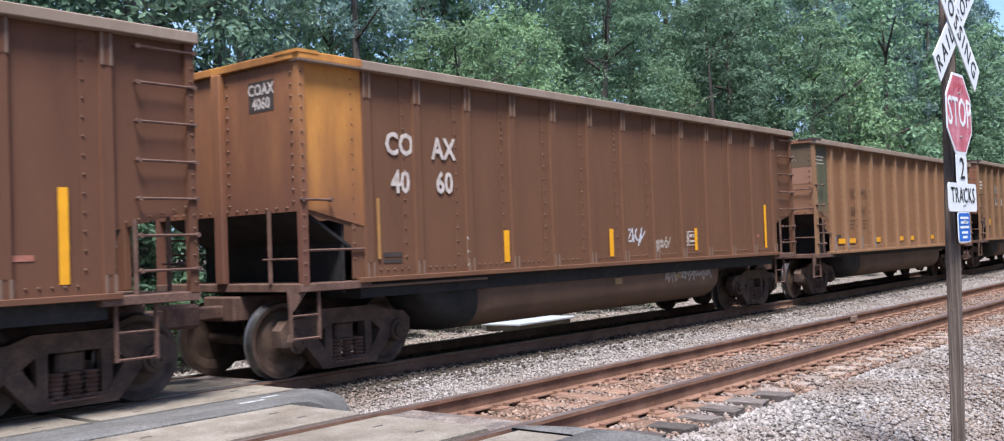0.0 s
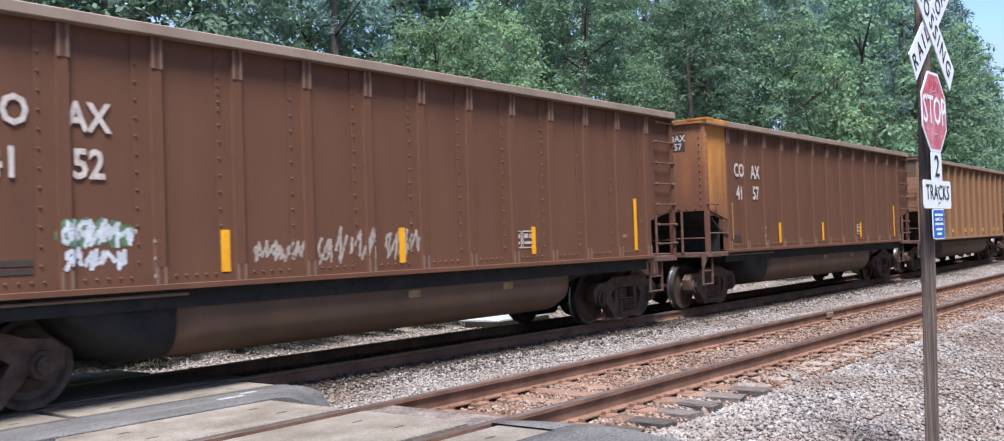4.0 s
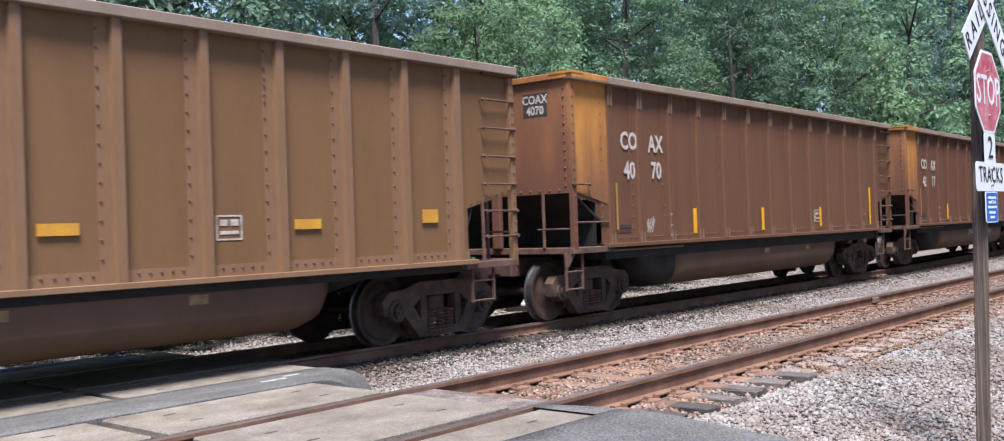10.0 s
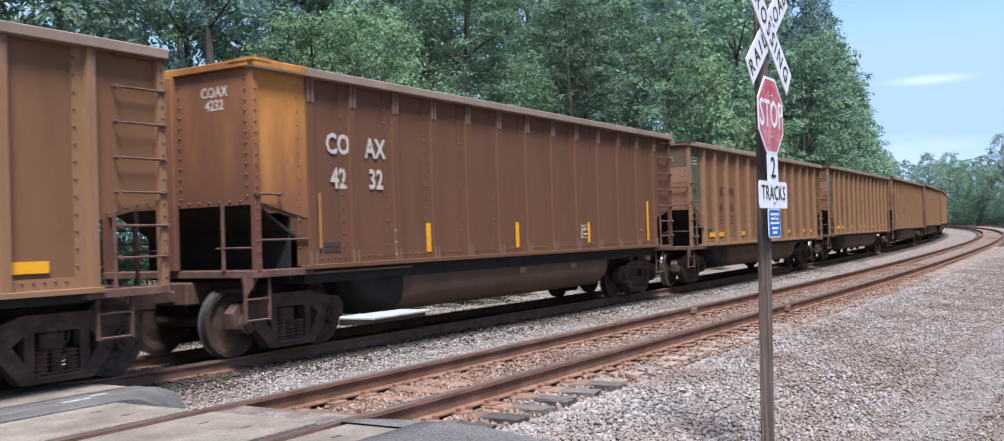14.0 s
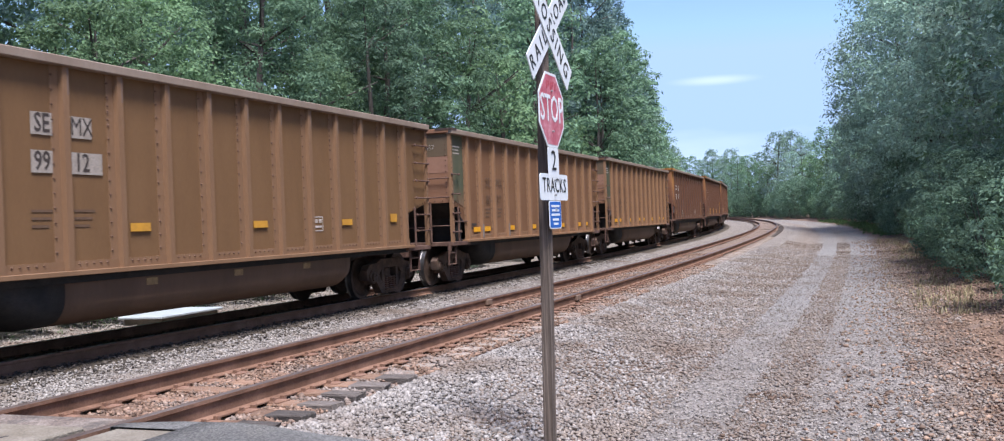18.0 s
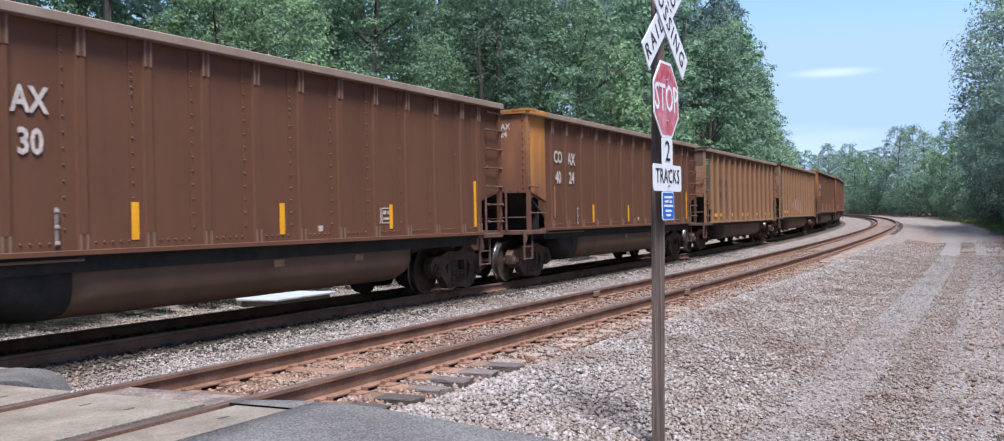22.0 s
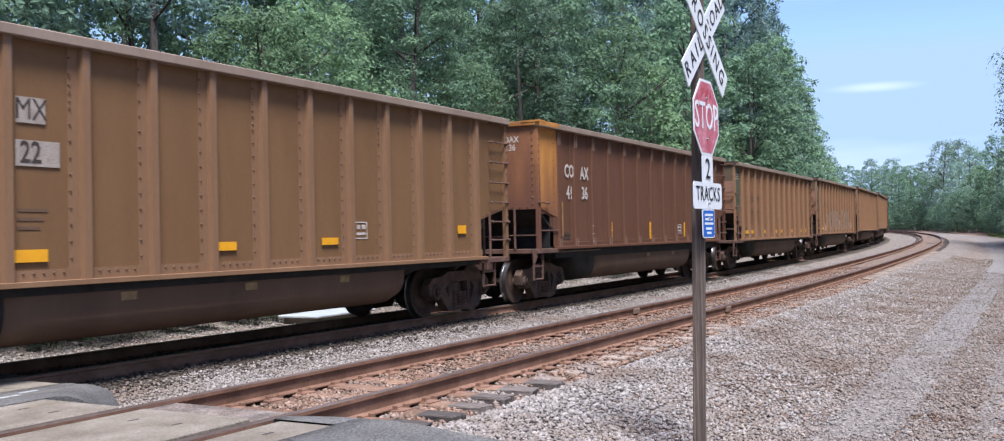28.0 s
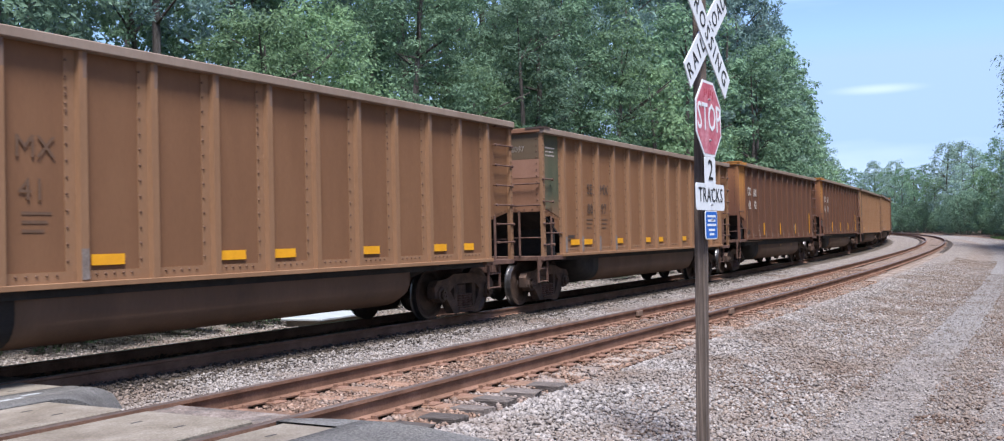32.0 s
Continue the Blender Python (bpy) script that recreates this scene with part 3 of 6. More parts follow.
def build_ground():
    ss = [-900, -500, -250, -120, -60, -30] + list(np.arange(-20, 6, 0.8)) + list(np.arange(6.4, 40, 0.4)) + list(np.arange(40, 60, 0.8)) + list(np.arange(60, 140, 2.5)) + list(np.arange(140, 420, 10)) + [450, 520, 600, 700, 890]
    oo = [-2500, -900, -400, -150, -60, -30, -18] + list(np.arange(-14, -2.6, 0.25)) + [-2.6, -2.2, -1.9, -1.5, -1.2, -0.7, -0.35, 0, 0.35, 0.7, 1.2, 1.5, 1.7, 2.0, 2.3, 2.65, 3.0, 3.3, 3.55, 3.75, 4.0, 4.4, 4.8, 5.36, 6.0, 6.5, 6.9, 7.3, 7.8, 8.4, 9.2, 10, 11, 12, 14, 16, 20, 30, 60, 150, 300, 420]
    verts, cols = [], []
    for s in ss:
        for o in oo:
            x, y, g, th = track(s, o)
            if s >= 890:
                x += 2500 * math.cos(th)
                y += 2500 * math.sin(th) * 0.3
            if s <= -900:
                x -= 2500
            verts.append((x, y, g + ground_z(s, o)))
            rusty = 1.0 if -1.35 < o < 1.35 else 0.0
            rusty = max(rusty, 0.62 * smoothstep(-2.1, -2.9, o) * smoothstep(-4.2, -3.7, o), 0.4 * smoothstep(-4.7, -4.9, o) * smoothstep(-5.4, -5.2, o))
            rusty = max(rusty, 1.25 * smoothstep(-6.3, -7.1, o))
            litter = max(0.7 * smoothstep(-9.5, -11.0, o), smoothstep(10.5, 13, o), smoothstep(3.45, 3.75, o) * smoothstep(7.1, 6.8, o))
            lane = max(smoothstep(-3.5, -4.1, o) * smoothstep(-5.2, -4.7, o), smoothstep(-5.0, -5.5, o) * smoothstep(-6.8, -6.3, o))
            lane *= (0.45 + 0.55 * smoothstep(14, 24, s)) * (1 - 0.3 * smoothstep(45, 70, s))
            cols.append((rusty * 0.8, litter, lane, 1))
    nO = len(oo)
    faces = [(i * nO + j, (i + 1) * nO + j, (i + 1) * nO + j + 1, i * nO + j + 1) for i in range(len(ss) - 1) for j in range(nO - 1)]
    me = bpy.data.meshes.new("ground")
    me.from_pydata(verts, [], faces)
    ca = me.color_attributes.new("earth", "FLOAT_COLOR", "POINT")
    ca.data.foreach_set("color", np.array(cols, dtype=np.float32).ravel())
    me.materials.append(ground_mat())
    for p in me.polygons:
        p.use_smooth = True
    me.update()
    tagged(new("ground", me), "pale gravel ground with a brown worn service lane", "ground", kind="structure")


build_ground()


# ---------------------------------------------------------------- rails and ties
RAIL_PROF = ((-0.07, -0.18), (0.07, -0.18), (0.07, -0.168), (0.012, -0.15), (0.010, -0.05), (0.036, -0.038), (0.036, -0.006), (0.028, 0.0),
             (-0.028, 0.0), (-0.036, -0.006), (-0.036, -0.038), (-0.010, -0.05), (-0.012, -0.15), (-0.07, -0.168))


def rail(off, side, head, parent, drop, s0=-140, s1=430):
    ss = [s0, -60, -20] + list(np.arange(-10, 60, 4.0)) + list(np.arange(60, s1, 4.0))
    verts, faces, mi = [], [], []
    n = len(RAIL_PROF)
    for s in ss:
        for a, z in RAIL_PROF:
            x, y, g, th = track(s, off + side * 0.753 + a)
            verts.append((x, y, z + g + drop))
    for i in range(len(ss) - 1):
        for j in range(n):
            faces.append((i * n + j, i * n + (j + 1) % n, (i + 1) * n + (j + 1) % n, (i + 1) * n + j))
            mi.append(1 if j in (6, 7, 8) else 0)
    me = bpy.data.meshes.new("rail")
    me.from_pydata(verts, [], [f[::-1] for f in faces])
    me.materials.append(M_RAIL)
    me.materials.append(head)
    me.polygons.foreach_set("material_index", mi)
    me.update()
    return part("rail", me, None, parent, "rusty steel rail")


TRACK_NEAR = thing("track_near", "empty rusty railway track on weathered wooden ties", "railway track", kind="structure")
TRACK_FAR = thing("track_far", "railway track under the coal train", "railway track", kind="structure")
for off, head, par, drop in ((0.0, M_RAILTOP, TRACK_NEAR, 0.0), (SPACING, M_RAILBR, TRACK_FAR, DROP)):
    for side in (-1, 1):
        rail(off, side, head, par, drop)


# ---------------------------------------------------------------- the coal cars
PITCH, HALF, HW = 16.18, 7.35, 1.6     # coupled length, half the body length, half the width
POSTS_S = [-6.17, -5.13] + [-4.0 + i * 1.012 for i in range(11)]
POSTS = POSTS_BG = [-6.22] + [-6.34 + i * 1.0567 for i in range(1, 13)]
WHEEL_R = 0.483


def wheelset_mesh():
    bm = bmesh.new()
    for sg in (-1, 1):
        prof = [(0.0, 0.07), (0.10, 0.07), (0.12, 0.045), (0.30, 0.01), (0.37, 0.02), (0.42, 0.055), (0.478, 0.06), (0.483, -0.03), (0.49, -0.05), (0.508, -0.06), (0.508, -0.075), (0.42, -0.08), (0.30, -0.04), (0.12, -0.06), (0.0, -0.06)]
        prof = [(max(r, 0.004), sg * -1 * -y) for r, y in prof]
        lathe(bm, [(r, y) for r, y in prof], y0=sg * 0.755, n=32)
    for f in bm.faces:
        c = f.calc_center_median()
        if math.hypot(c.x, c.z) > 0.47:
            f.material_index = 1
    rod(bm, (0, -1.08, 0), (0, 1.08, 0), 0.075, 12)
    for sg in (-1, 1):
        lathe(bm, [(0.004, 0.0), (0.085, 0.0), (0.10, sg * 0.03), (0.10, sg * 0.1)], y0=sg * 1.07 - sg * 0.0, n=14)
        for k in range(3):
            a = 2 * math.pi * k / 3
            rod(bm, (0.05 * math.cos(a), sg * 1.15, 0.05 * math.sin(a)), (0.05 * math.cos(a), sg * 1.19, 0.05 * math.sin(a)), 0.018, 6)
    bmesh.ops.recalc_face_normals(bm, faces=bm.faces)
    return mesh_of("wheelset", bm, [M_WHEEL, M_TREAD], smooth=False)


def sideframe_mesh():
    """Cast side frame with a window on each side of the springs; centre at the bolster, near face at y = 0."""
    bm = bmesh.new()
    half = [(0.45, 0.86), (0.70, 0.775), (1.02, 0.745), (1.14, 0.63), (1.12, 0.42), (1.03, 0.42), (1.0, 0.57), (0.78, 0.57), (0.75, 0.44), (0.60, 0.50), (0.38, 0.66)]
    prism(bm, half + [(-a, z) for a, z in half[::-1]], "y", -0.085, 0.085)
    half = [(0.34, 0.21), (0.56, 0.52), (0.70, 0.56), (0.76, 0.43), (0.46, 0.09)]
    prism(bm, half + [(-a, z) for a, z in half[::-1]], "y", -0.09, 0.09)
    for sg in (-1, 1):
        prism(bm, [(sg * 0.29, 0.19), (sg * 0.41, 0.19), (sg * 0.41, 0.70), (sg * 0.29, 0.70)], "y", -0.075, 0.075)
        # bearing adapter and end cap housing
        lathe(bm, [(0.15, -0.12), (0.165, -0.06), (0.165, 0.08)], y0=0.0, n=14, cx=sg * 0.89, cz=0.483)
    bmesh.ops.recalc_face_normals(bm, faces=bm.faces)
    return mesh_of("side_frame", bm, M_TRUCK)


def spring_mesh():
    bm = bmesh.new()
    for cx in (-0.19, 0.0, 0.19):
        rings = []
        for k in range(13):
            r, z = (0.055, 0.088)[k % 2], 0.17 + k * 0.0235
            rings.append([bm.verts.new((cx + r * math.cos(2 * math.pi * i / 10), r * math.sin(2 * math.pi * i / 10), z)) for i in range(10)])
        for a, b in zip(rings, rings[1:]):
            for i in range(10):
                bm.faces.new((a[i], a[(i + 1) % 10], b[(i + 1) % 10], b[i]))
    box(bm, -0.29, 0.29, -0.09, 0.09, 0.15, 0.172)
    return mesh_of("spring", bm, M_STEP)


ME_WHEELSET, ME_FRAME, ME_SPRING = wheelset_mesh(), sideframe_mesh(), spring_mesh()


def add_truck(car, cx):
    tr = part("truck", boxed(-0.16, 0.16, -1.0, 1.0, 0.42, 0.66, 0.03), M_TRUCK, car, "dark cast-iron truck bolster and frames")
    tr.location = (cx, 0, 0)
    for sg in (-1, 1):
        f = part("side_frame", ME_FRAME, None, tr)
        f.location = (0, sg * 1.0, 0)
        sp = part("spring", ME_SPRING, None, tr, "rusty coil springs")
        sp.location = (0, sg * 1.03, 0)
    for w in (-0.89, 0.89):
        ws = part("wheelset", ME_WHEELSET, None, tr, "steel wheels on an axle, shiny at the tread")
        ws.location = (w, 0, WHEEL_R)

    return tr


def rivet(bm, c, u, v, out, r=0.019, d=0.014):
    """One round rivet head at c, in the plane of u and v."""
    c, u, v = Vector(c), Vector(u), Vector(v)
    base = [bm.verts.new(c + u * (r * math.cos(a)) + v * (r * math.sin(a))) for a in (0.5, 1.75, 3.0, 4.25, 5.5)]
    mid = [bm.verts.new(c + u * (0.6 * r * math.cos(a)) + v * (0.6 * r * math.sin(a)) + Vector(out) * d) for a in (0.5, 1.75, 3.0, 4.25, 5.5)]
    for i in range(5):
        bm.faces.new((base[i], base[(i + 1) % 5], mid[(i + 1) % 5], mid[i]))
    bm.faces.new(mid)


def rivet_rows(bm, xs, y, z0, z1, n, out):
    for x in xs:
        for k in range(n):
            rivet(bm, (x, y, z0 + (z1 - z0) * k / max(1, n - 1)), (1, 0, 0), (0, 0, 1), (0, out, 0))


def end_rivets(bm, x, ex, ys, z0, z1, n):
    for y in ys:
        for k in range(n):
            rivet(bm, (x, y, z0 + (z1 - z0) * k / max(1, n - 1)), (0, 1, 0), (0, 0, 1), (ex, 0, 0), 0.022, 0.016)


def post_front(kind):
    """How far the face of a side post lies behind the car's greatest half width."""
    return 0.035 if kind == "brown" else 0.0


def make_car(kind, tint):
    """One coal car in parts. kind: brown (orange end), green (tan, green corner), stencil (dark end)."""
    brown = kind == "brown"
    POSTS = POSTS_S if kind == "stencil" else list(POSTS_BG)
    Z_SILL, Z_TOP = (1.215, 4.05) if brown else (1.11, 3.96 if kind == "green" or not tint else 4.09)
    main = {"brown": M_BROWN, "green": M_TAN, "stencil": M_OLIVE}[kind]
    main = main[tint % len(main)]
    post = main if brown else (M_POSTTAN if kind == "green" else M_POSTOLIVE)
    label = {"brown": "red-brown steel coal car with an orange end, rolling by",
             "green": "tan rusty steel coal car with a faded green corner",
             "stencil": "olive-brown steel coal car with dark end and stencils"}[kind]
    car = thing("coal_car", label, "freight car", group="cars of the coal train")
    x1 = 6.34                     # where the full-height side ends
    zc, zp = 2.10, 1.87           # lower edge of the end bay: at the corner, at the last post
    for sg in (-1, 1):
        y = sg * HW
        yi = y - sg * 0.012
        # the side sheet with its cut-away end bays
        out = [(-HALF, zc), (-x1, zp), (-x1, Z_SILL + 0.05), (x1, Z_SILL + 0.05), (x1, zp), (HALF, zc), (HALF, Z_TOP - 0.06), (-HALF, Z_TOP - 0.06)]
        part("side_sheet", prism(bmesh.new(), out, "y", yi - sg * 0.09, yi - sg * 0.075), main, car)
        part("side_sill", box(box(bmesh.new(), -x1 - 0.1, x1 + 0.1, min(y - sg * 0.16, y + sg * 0.02), max(y - sg * 0.16, y + sg * 0.02), Z_SILL - 0.03, Z_SILL + 0.035, 0.006),
                              -x1, x1, min(y - sg * .095, y - sg * .065), max(y - sg * .095, y - sg * .065), Z_SILL + 0.03, Z_SILL + 0.16), [post], car)
        part("top_chord", box(bmesh.new(), -HALF - 0.04, HALF + 0.04, min(y - sg * 0.14, y + sg * 0.05), max(y - sg * 0.14, y + sg * 0.05), Z_TOP - 0.125, Z_TOP, 0.012), M_CHORD, car, "worn top chord rail")
        if brown:
            part("chord_end", boxed(-HALF - 0.045, -HALF + 1.0, min(y - sg * 0.145, y + sg * 0.053), max(y - sg * 0.145, y + sg * 0.053), Z_TOP - 0.104, Z_TOP + 0.003, 0.01), M_ORANGE, car, "worn orange end of the top chord")
        front = post_front(kind)
        fl = 0.29 if brown else 0.21             # the riveted flange reaches this far towards the head end
        for i, px in enumerate(POSTS):
            key = ("post", kind, tint, sg)
            if key not in SHARED:
                w = 0.075 if brown else 0.064
                yb = sg * (HW - front)
                out = [(-fl, y - sg * 0.085), (w, y - sg * 0.085), (w - 0.012, yb), (0.0 if kind == "green" else 0.02, yb), (-w + 0.012, yb), (-w, y - sg * 0.074), (-fl, y - sg * 0.074)]
                bm = bmesh.new()
                rows = [[bm.verts.new((a, b, z)) for a, b in out] for z in (Z_SILL + 0.03, Z_TOP - (0.44 if kind == "green" else 0.5), Z_TOP - 0.1)]
                for lev in (0, 1):
                    for q in range(7):
                        f = bm.faces.new((rows[lev][q], rows[lev][(q + 1) % 7], rows[lev + 1][(q + 1) % 7], rows[lev + 1][q]))
                        f.material_index = 1 if lev and q in (1, 2) and not brown else 0
                bm.faces.new(rows[0])
                bm.faces.new(rows[2])
                bmesh.ops.recalc_face_normals(bm, faces=bm.faces)
                SHARED[key] = mesh_of("side_post", bm, [post, M_CAP])
                for name, za, zb in (("post_cap", Z_TOP - 0.47, Z_TOP - 0.1), ("post_foot", Z_SILL + 0.035, Z_SILL + 0.22)):
                    ridge = [(-0.062, 0.0), (-0.062, 0.018), (-0.034, 0.018), (-0.034, -0.002), (0.036, -0.002), (0.036, 0.018), (0.066, 0.018), (0.066, 0.0)]
                    SHARED[key, name] = mesh_of(name, prism(bmesh.new(), [(a, yb + sg * (b - 0.004)) for a, b in ridge], "z", za, zb), M_CAP)
            p = part("side_post", SHARED[key], None, car)
            p.location.x = px
            if sg < 0 and brown:
                part("post_cap", SHARED[key, "post_cap"], None, p)
                part("post_foot", SHARED[key, "post_foot"], None, p)
        if sg > 0:
            continue
        bm = bmesh.new()
        rx = 0.245 if brown else 0.185
        rivet_rows(bm, [p - rx for p in POSTS], y - sg * 0.074, Z_SILL + 0.28, Z_TOP - 0.25, 13, sg)
        rivet_rows(bm, [p - rx for p in POSTS[3:10:3]], y - sg * 0.074, Z_TOP - 0.85, Z_TOP - 0.47, 5, sg)
        for px in POSTS[:-1]:
            rivet_rows(bm, [px + 0.2 + 0.13 * k for k in range(5)], y - sg * 0.065, Z_SILL + 0.12, Z_SILL + 0.12, 1, sg)
        tagged(part("rivets", bm, M_RIVET, car), kind="stuff")
        bm = bmesh.new()
        rivet_rows(bm, [-HALF + 0.05, HALF - 0.05], y - sg * 0.075, zc + 0.05, Z_TOP - 0.2, 14, sg)
        rivet_rows(bm, [-HALF + 0.03, HALF - 0.03], sg * (HW - 0.02), Z_SILL + 0.1, Z_TOP - 0.25, 18, sg)
        for k in range(7):                       # along the raking edge of each end bay
            f = (k + 0.5) / 7
            for e in (-1, 1):
                rivet(bm, (e * (HALF - 0.03 - f * 0.98), y - sg * 0.075, zc + (zp - zc) * f + 0.05), (1, 0, 0), (0, 0, 1), (0, sg, 0))
        tagged(part("corner_rivets", bm, M_RIVET, car), kind="stuff")
    # ends
    for ex in (-1, 1):
        x = ex * HALF
        if brown:
            em = M_ENDRUST if ex < 0 else main
        elif kind == "green":
            em = M_ENDTAN if ex < 0 else main
        else:
            em = M_ENDBROWN if ex < 0 else main
        part("end_sheet", boxed(min(x, x - ex * 0.02), max(x, x - ex * 0.02), -HW + 0.09, HW - 0.09, zc, Z_TOP - 0.06), em, car)
        part("end_chord", boxed(min(x - ex * .1, x + ex * 0.06), max(x - ex * .1, x + ex * .06), -HW + 0.05, HW - 0.05, Z_TOP - 0.1, Z_TOP + 0.005, 0.012), (M_ORANGE if brown and ex < 0 else (M_ENDTAN if kind == "green" else M_CHORD)), car)
        bm = bmesh.new()
        end_rivets(bm, x, ex, (-HW + 0.17, -0.14, 0.14, HW - 0.17), zc + 0.12, Z_TOP - 0.25, 12)
        end_rivets(bm, x, ex, [-HW + 0.3 + 0.2 * k for k in range(14)], zc + 0.05, zc + 0.05, 1)
        tagged(part("end_rivets", bm, M_RIVET, car), kind="stuff")
        if kind == "green" and ex < 0:
            for y0, y1 in ((-HW + 0.11, -0.1), (0.1, HW - 0.11)):
                part("end_band", boxed(x - 0.004, x - 0.0005, y0, y1, 2.86, 3.27), M_ENDBAND, car, "paler band across the car end")
                part("end_field", boxed(x - 0.004, x - 0.0005, y0, y1, 3.275, Z_TOP - 0.12), M_ENDUP, car, "olive-brown paint under the end chord")
        for sg in (-1, 1):
            yy = sg * (HW - 0.05)
            part("corner_post", prism(bmesh.new(), [(x - ex * 0.09, yy - sg * 0.05), (x + ex * 0.012, yy - sg * 0.05), (x + ex * 0.012, yy + sg * 0.03), (x - ex * 0.09, yy + sg * 0.03)], "z", Z_SILL - 0.02, Z_TOP - 0.1), post if not (brown and ex < 0) else M_ENDRUST, car)
        if ex < 0:
            for sg in (-1, 1):
                yc = sg * (HW - 0.06)
                part("corner_cap", prism(bmesh.new(), [(x - 0.07, yc + sg * 0.12), (x + 0.26, yc + sg * 0.12), (x + 0.2, yc - sg * 0.06), (x + 0.05, yc - sg * 0.26), (x - 0.07, yc - sg * 0.34)], "z", Z_TOP - 0.025, Z_TOP + 0.016), M_ORANGE if brown else M_ENDDARK, car, "worn gusset plate over the corner")
        part("end_post", boxed(min(x, x + ex * 0.09), max(x, x + ex * 0.09), -0.09, 0.09, Z_SILL, Z_TOP - 0.1, 0.012), em, car)
        # corner panel in the accent paint
        if ex < 0 and kind != "stencil":
            pm = M_ORANGE if brown else M_GREEN
            zl = zc - 0.14 if brown else 2.15
            xe = -x1 + 0.05 if brown else -x1 - 0.09
            lo = [(-HALF + 0.1, zc + 0.03), (xe, zp + 0.04)] if brown else [(-HALF + 0.1, 2.2), (xe, 1.98)]
            for sg in (-1, 1):
                yy = sg * (HW - 0.012 - 0.073)
                part("corner_panel", prism(bmesh.new(), lo + [(xe, Z_TOP - 0.1), (-HALF + 0.1, Z_TOP - 0.1)], "y", min(yy, yy + sg * (0.018 if brown else 0.006)), max(yy, yy + sg * (0.018 if brown else 0.006))), pm, car,
                     "orange corner panel" if brown else "faded green corner panel")
        elif ex < 0:
            for sg in (-1, 1):
                yy = sg * (HW - 0.012 - 0.073)
                part("corner_panel", prism(bmesh.new(), [(-HALF + 0.1, zc + 0.03), (-x1 - 0.06, zp + 0.04), (-x1 - 0.06, Z_TOP - 0.1), (-HALF + 0.1, Z_TOP - 0.1)], "y", min(yy, yy + sg * 0.006), max(yy, yy + sg * 0.006)), main if tint else M_ENDDARK, car, "corner panel in the car's own paint" if tint else "dark corner panel")
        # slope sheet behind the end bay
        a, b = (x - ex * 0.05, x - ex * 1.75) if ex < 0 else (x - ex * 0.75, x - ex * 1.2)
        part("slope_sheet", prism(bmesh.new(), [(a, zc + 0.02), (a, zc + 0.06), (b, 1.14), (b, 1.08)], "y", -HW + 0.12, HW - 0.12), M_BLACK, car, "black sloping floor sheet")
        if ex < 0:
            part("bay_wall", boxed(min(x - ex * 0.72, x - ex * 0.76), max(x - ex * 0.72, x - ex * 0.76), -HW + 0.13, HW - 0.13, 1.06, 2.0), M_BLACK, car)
        # end platform, draft sill, coupler
        part("platform", boxed(min(x + ex * .03, x - ex * 1.12), max(x + ex * .03, x - ex * 1.12), -HW + 0.02, HW - 0.02, Z_SILL - 0.10, Z_SILL, 0.008), M_STEP, car, "rusty end platform")
        part("draft_sill", boxed(min(x + ex * .12, x - ex * 2.2), max(x + ex * .12, x - ex * 2.2), -0.33, 0.33, 0.74, 1.06, 0.02), M_STEP, car)
        bm = boxed(min(x, x + ex * 0.62), max(x, x + ex * 0.62), -0.09, 0.09, 0.78, 0.95, 0.02)
        box(bm, min(x + ex * .5, x + ex * .8), max(x + ex * .5, x + ex * .8), -0.19, 0.13, 0.70, 1.0, 0.04)
        part("coupler", bm, M_STEP, car, "cast knuckle coupler")
        rodm = bmesh.new()
        for z in (1.52,):
            rod(rodm, (x + ex * 0.03, -HW + 0.1, z), (x + ex * 0.03, -HW + 0.75, z), 0.014)
        for yv in (-HW + 0.62,):
            rod(rodm, (x + ex * 0.03, yv, Z_SILL), (x + ex * 0.03, yv, zc + 0.03), 0.028)
        part("hand_rail", rodm, M_STEP, car)
        if not brown:            # grab bars across the end
            for z, ya in ((2.72, 0.0), (2.24, -0.85)):
                bm = rod(bmesh.new(), (x + ex * 0.075, -HW + 0.08, z), (x + ex * 0.075, ya, z), 0.0165)
                for yv in (-HW + 0.1, ya - 0.03):
                    rod(bm, (x + ex * 0.075, yv, z), (x, yv, z), 0.014)
                part("grab_bar", bm, M_STEP, car)
        # bay rails on the camera side and the other side
        for sg in (-1, 1):
            bm = bmesh.new()
            yy = sg * (HW - 0.05)
            if ex < 0:
                rod(bm, (x - ex * 0.05, yy, 1.62), (x - ex * 1.03, yy, 1.62), 0.016)
                part("hand_rail", bm, M_STEP, car)
            else:
                bm.free()
            if ex > 0 or kind != "brown":
                bm = bmesh.new()
                rod(bm, (x - ex * (0.43 if ex < 0 else 0.72), yy, Z_SILL - 0.02), (x - ex * (0.43 if ex < 0 else 0.72), yy, 2.0), 0.026)
                part("bay_post", bm, M_STEP, car)
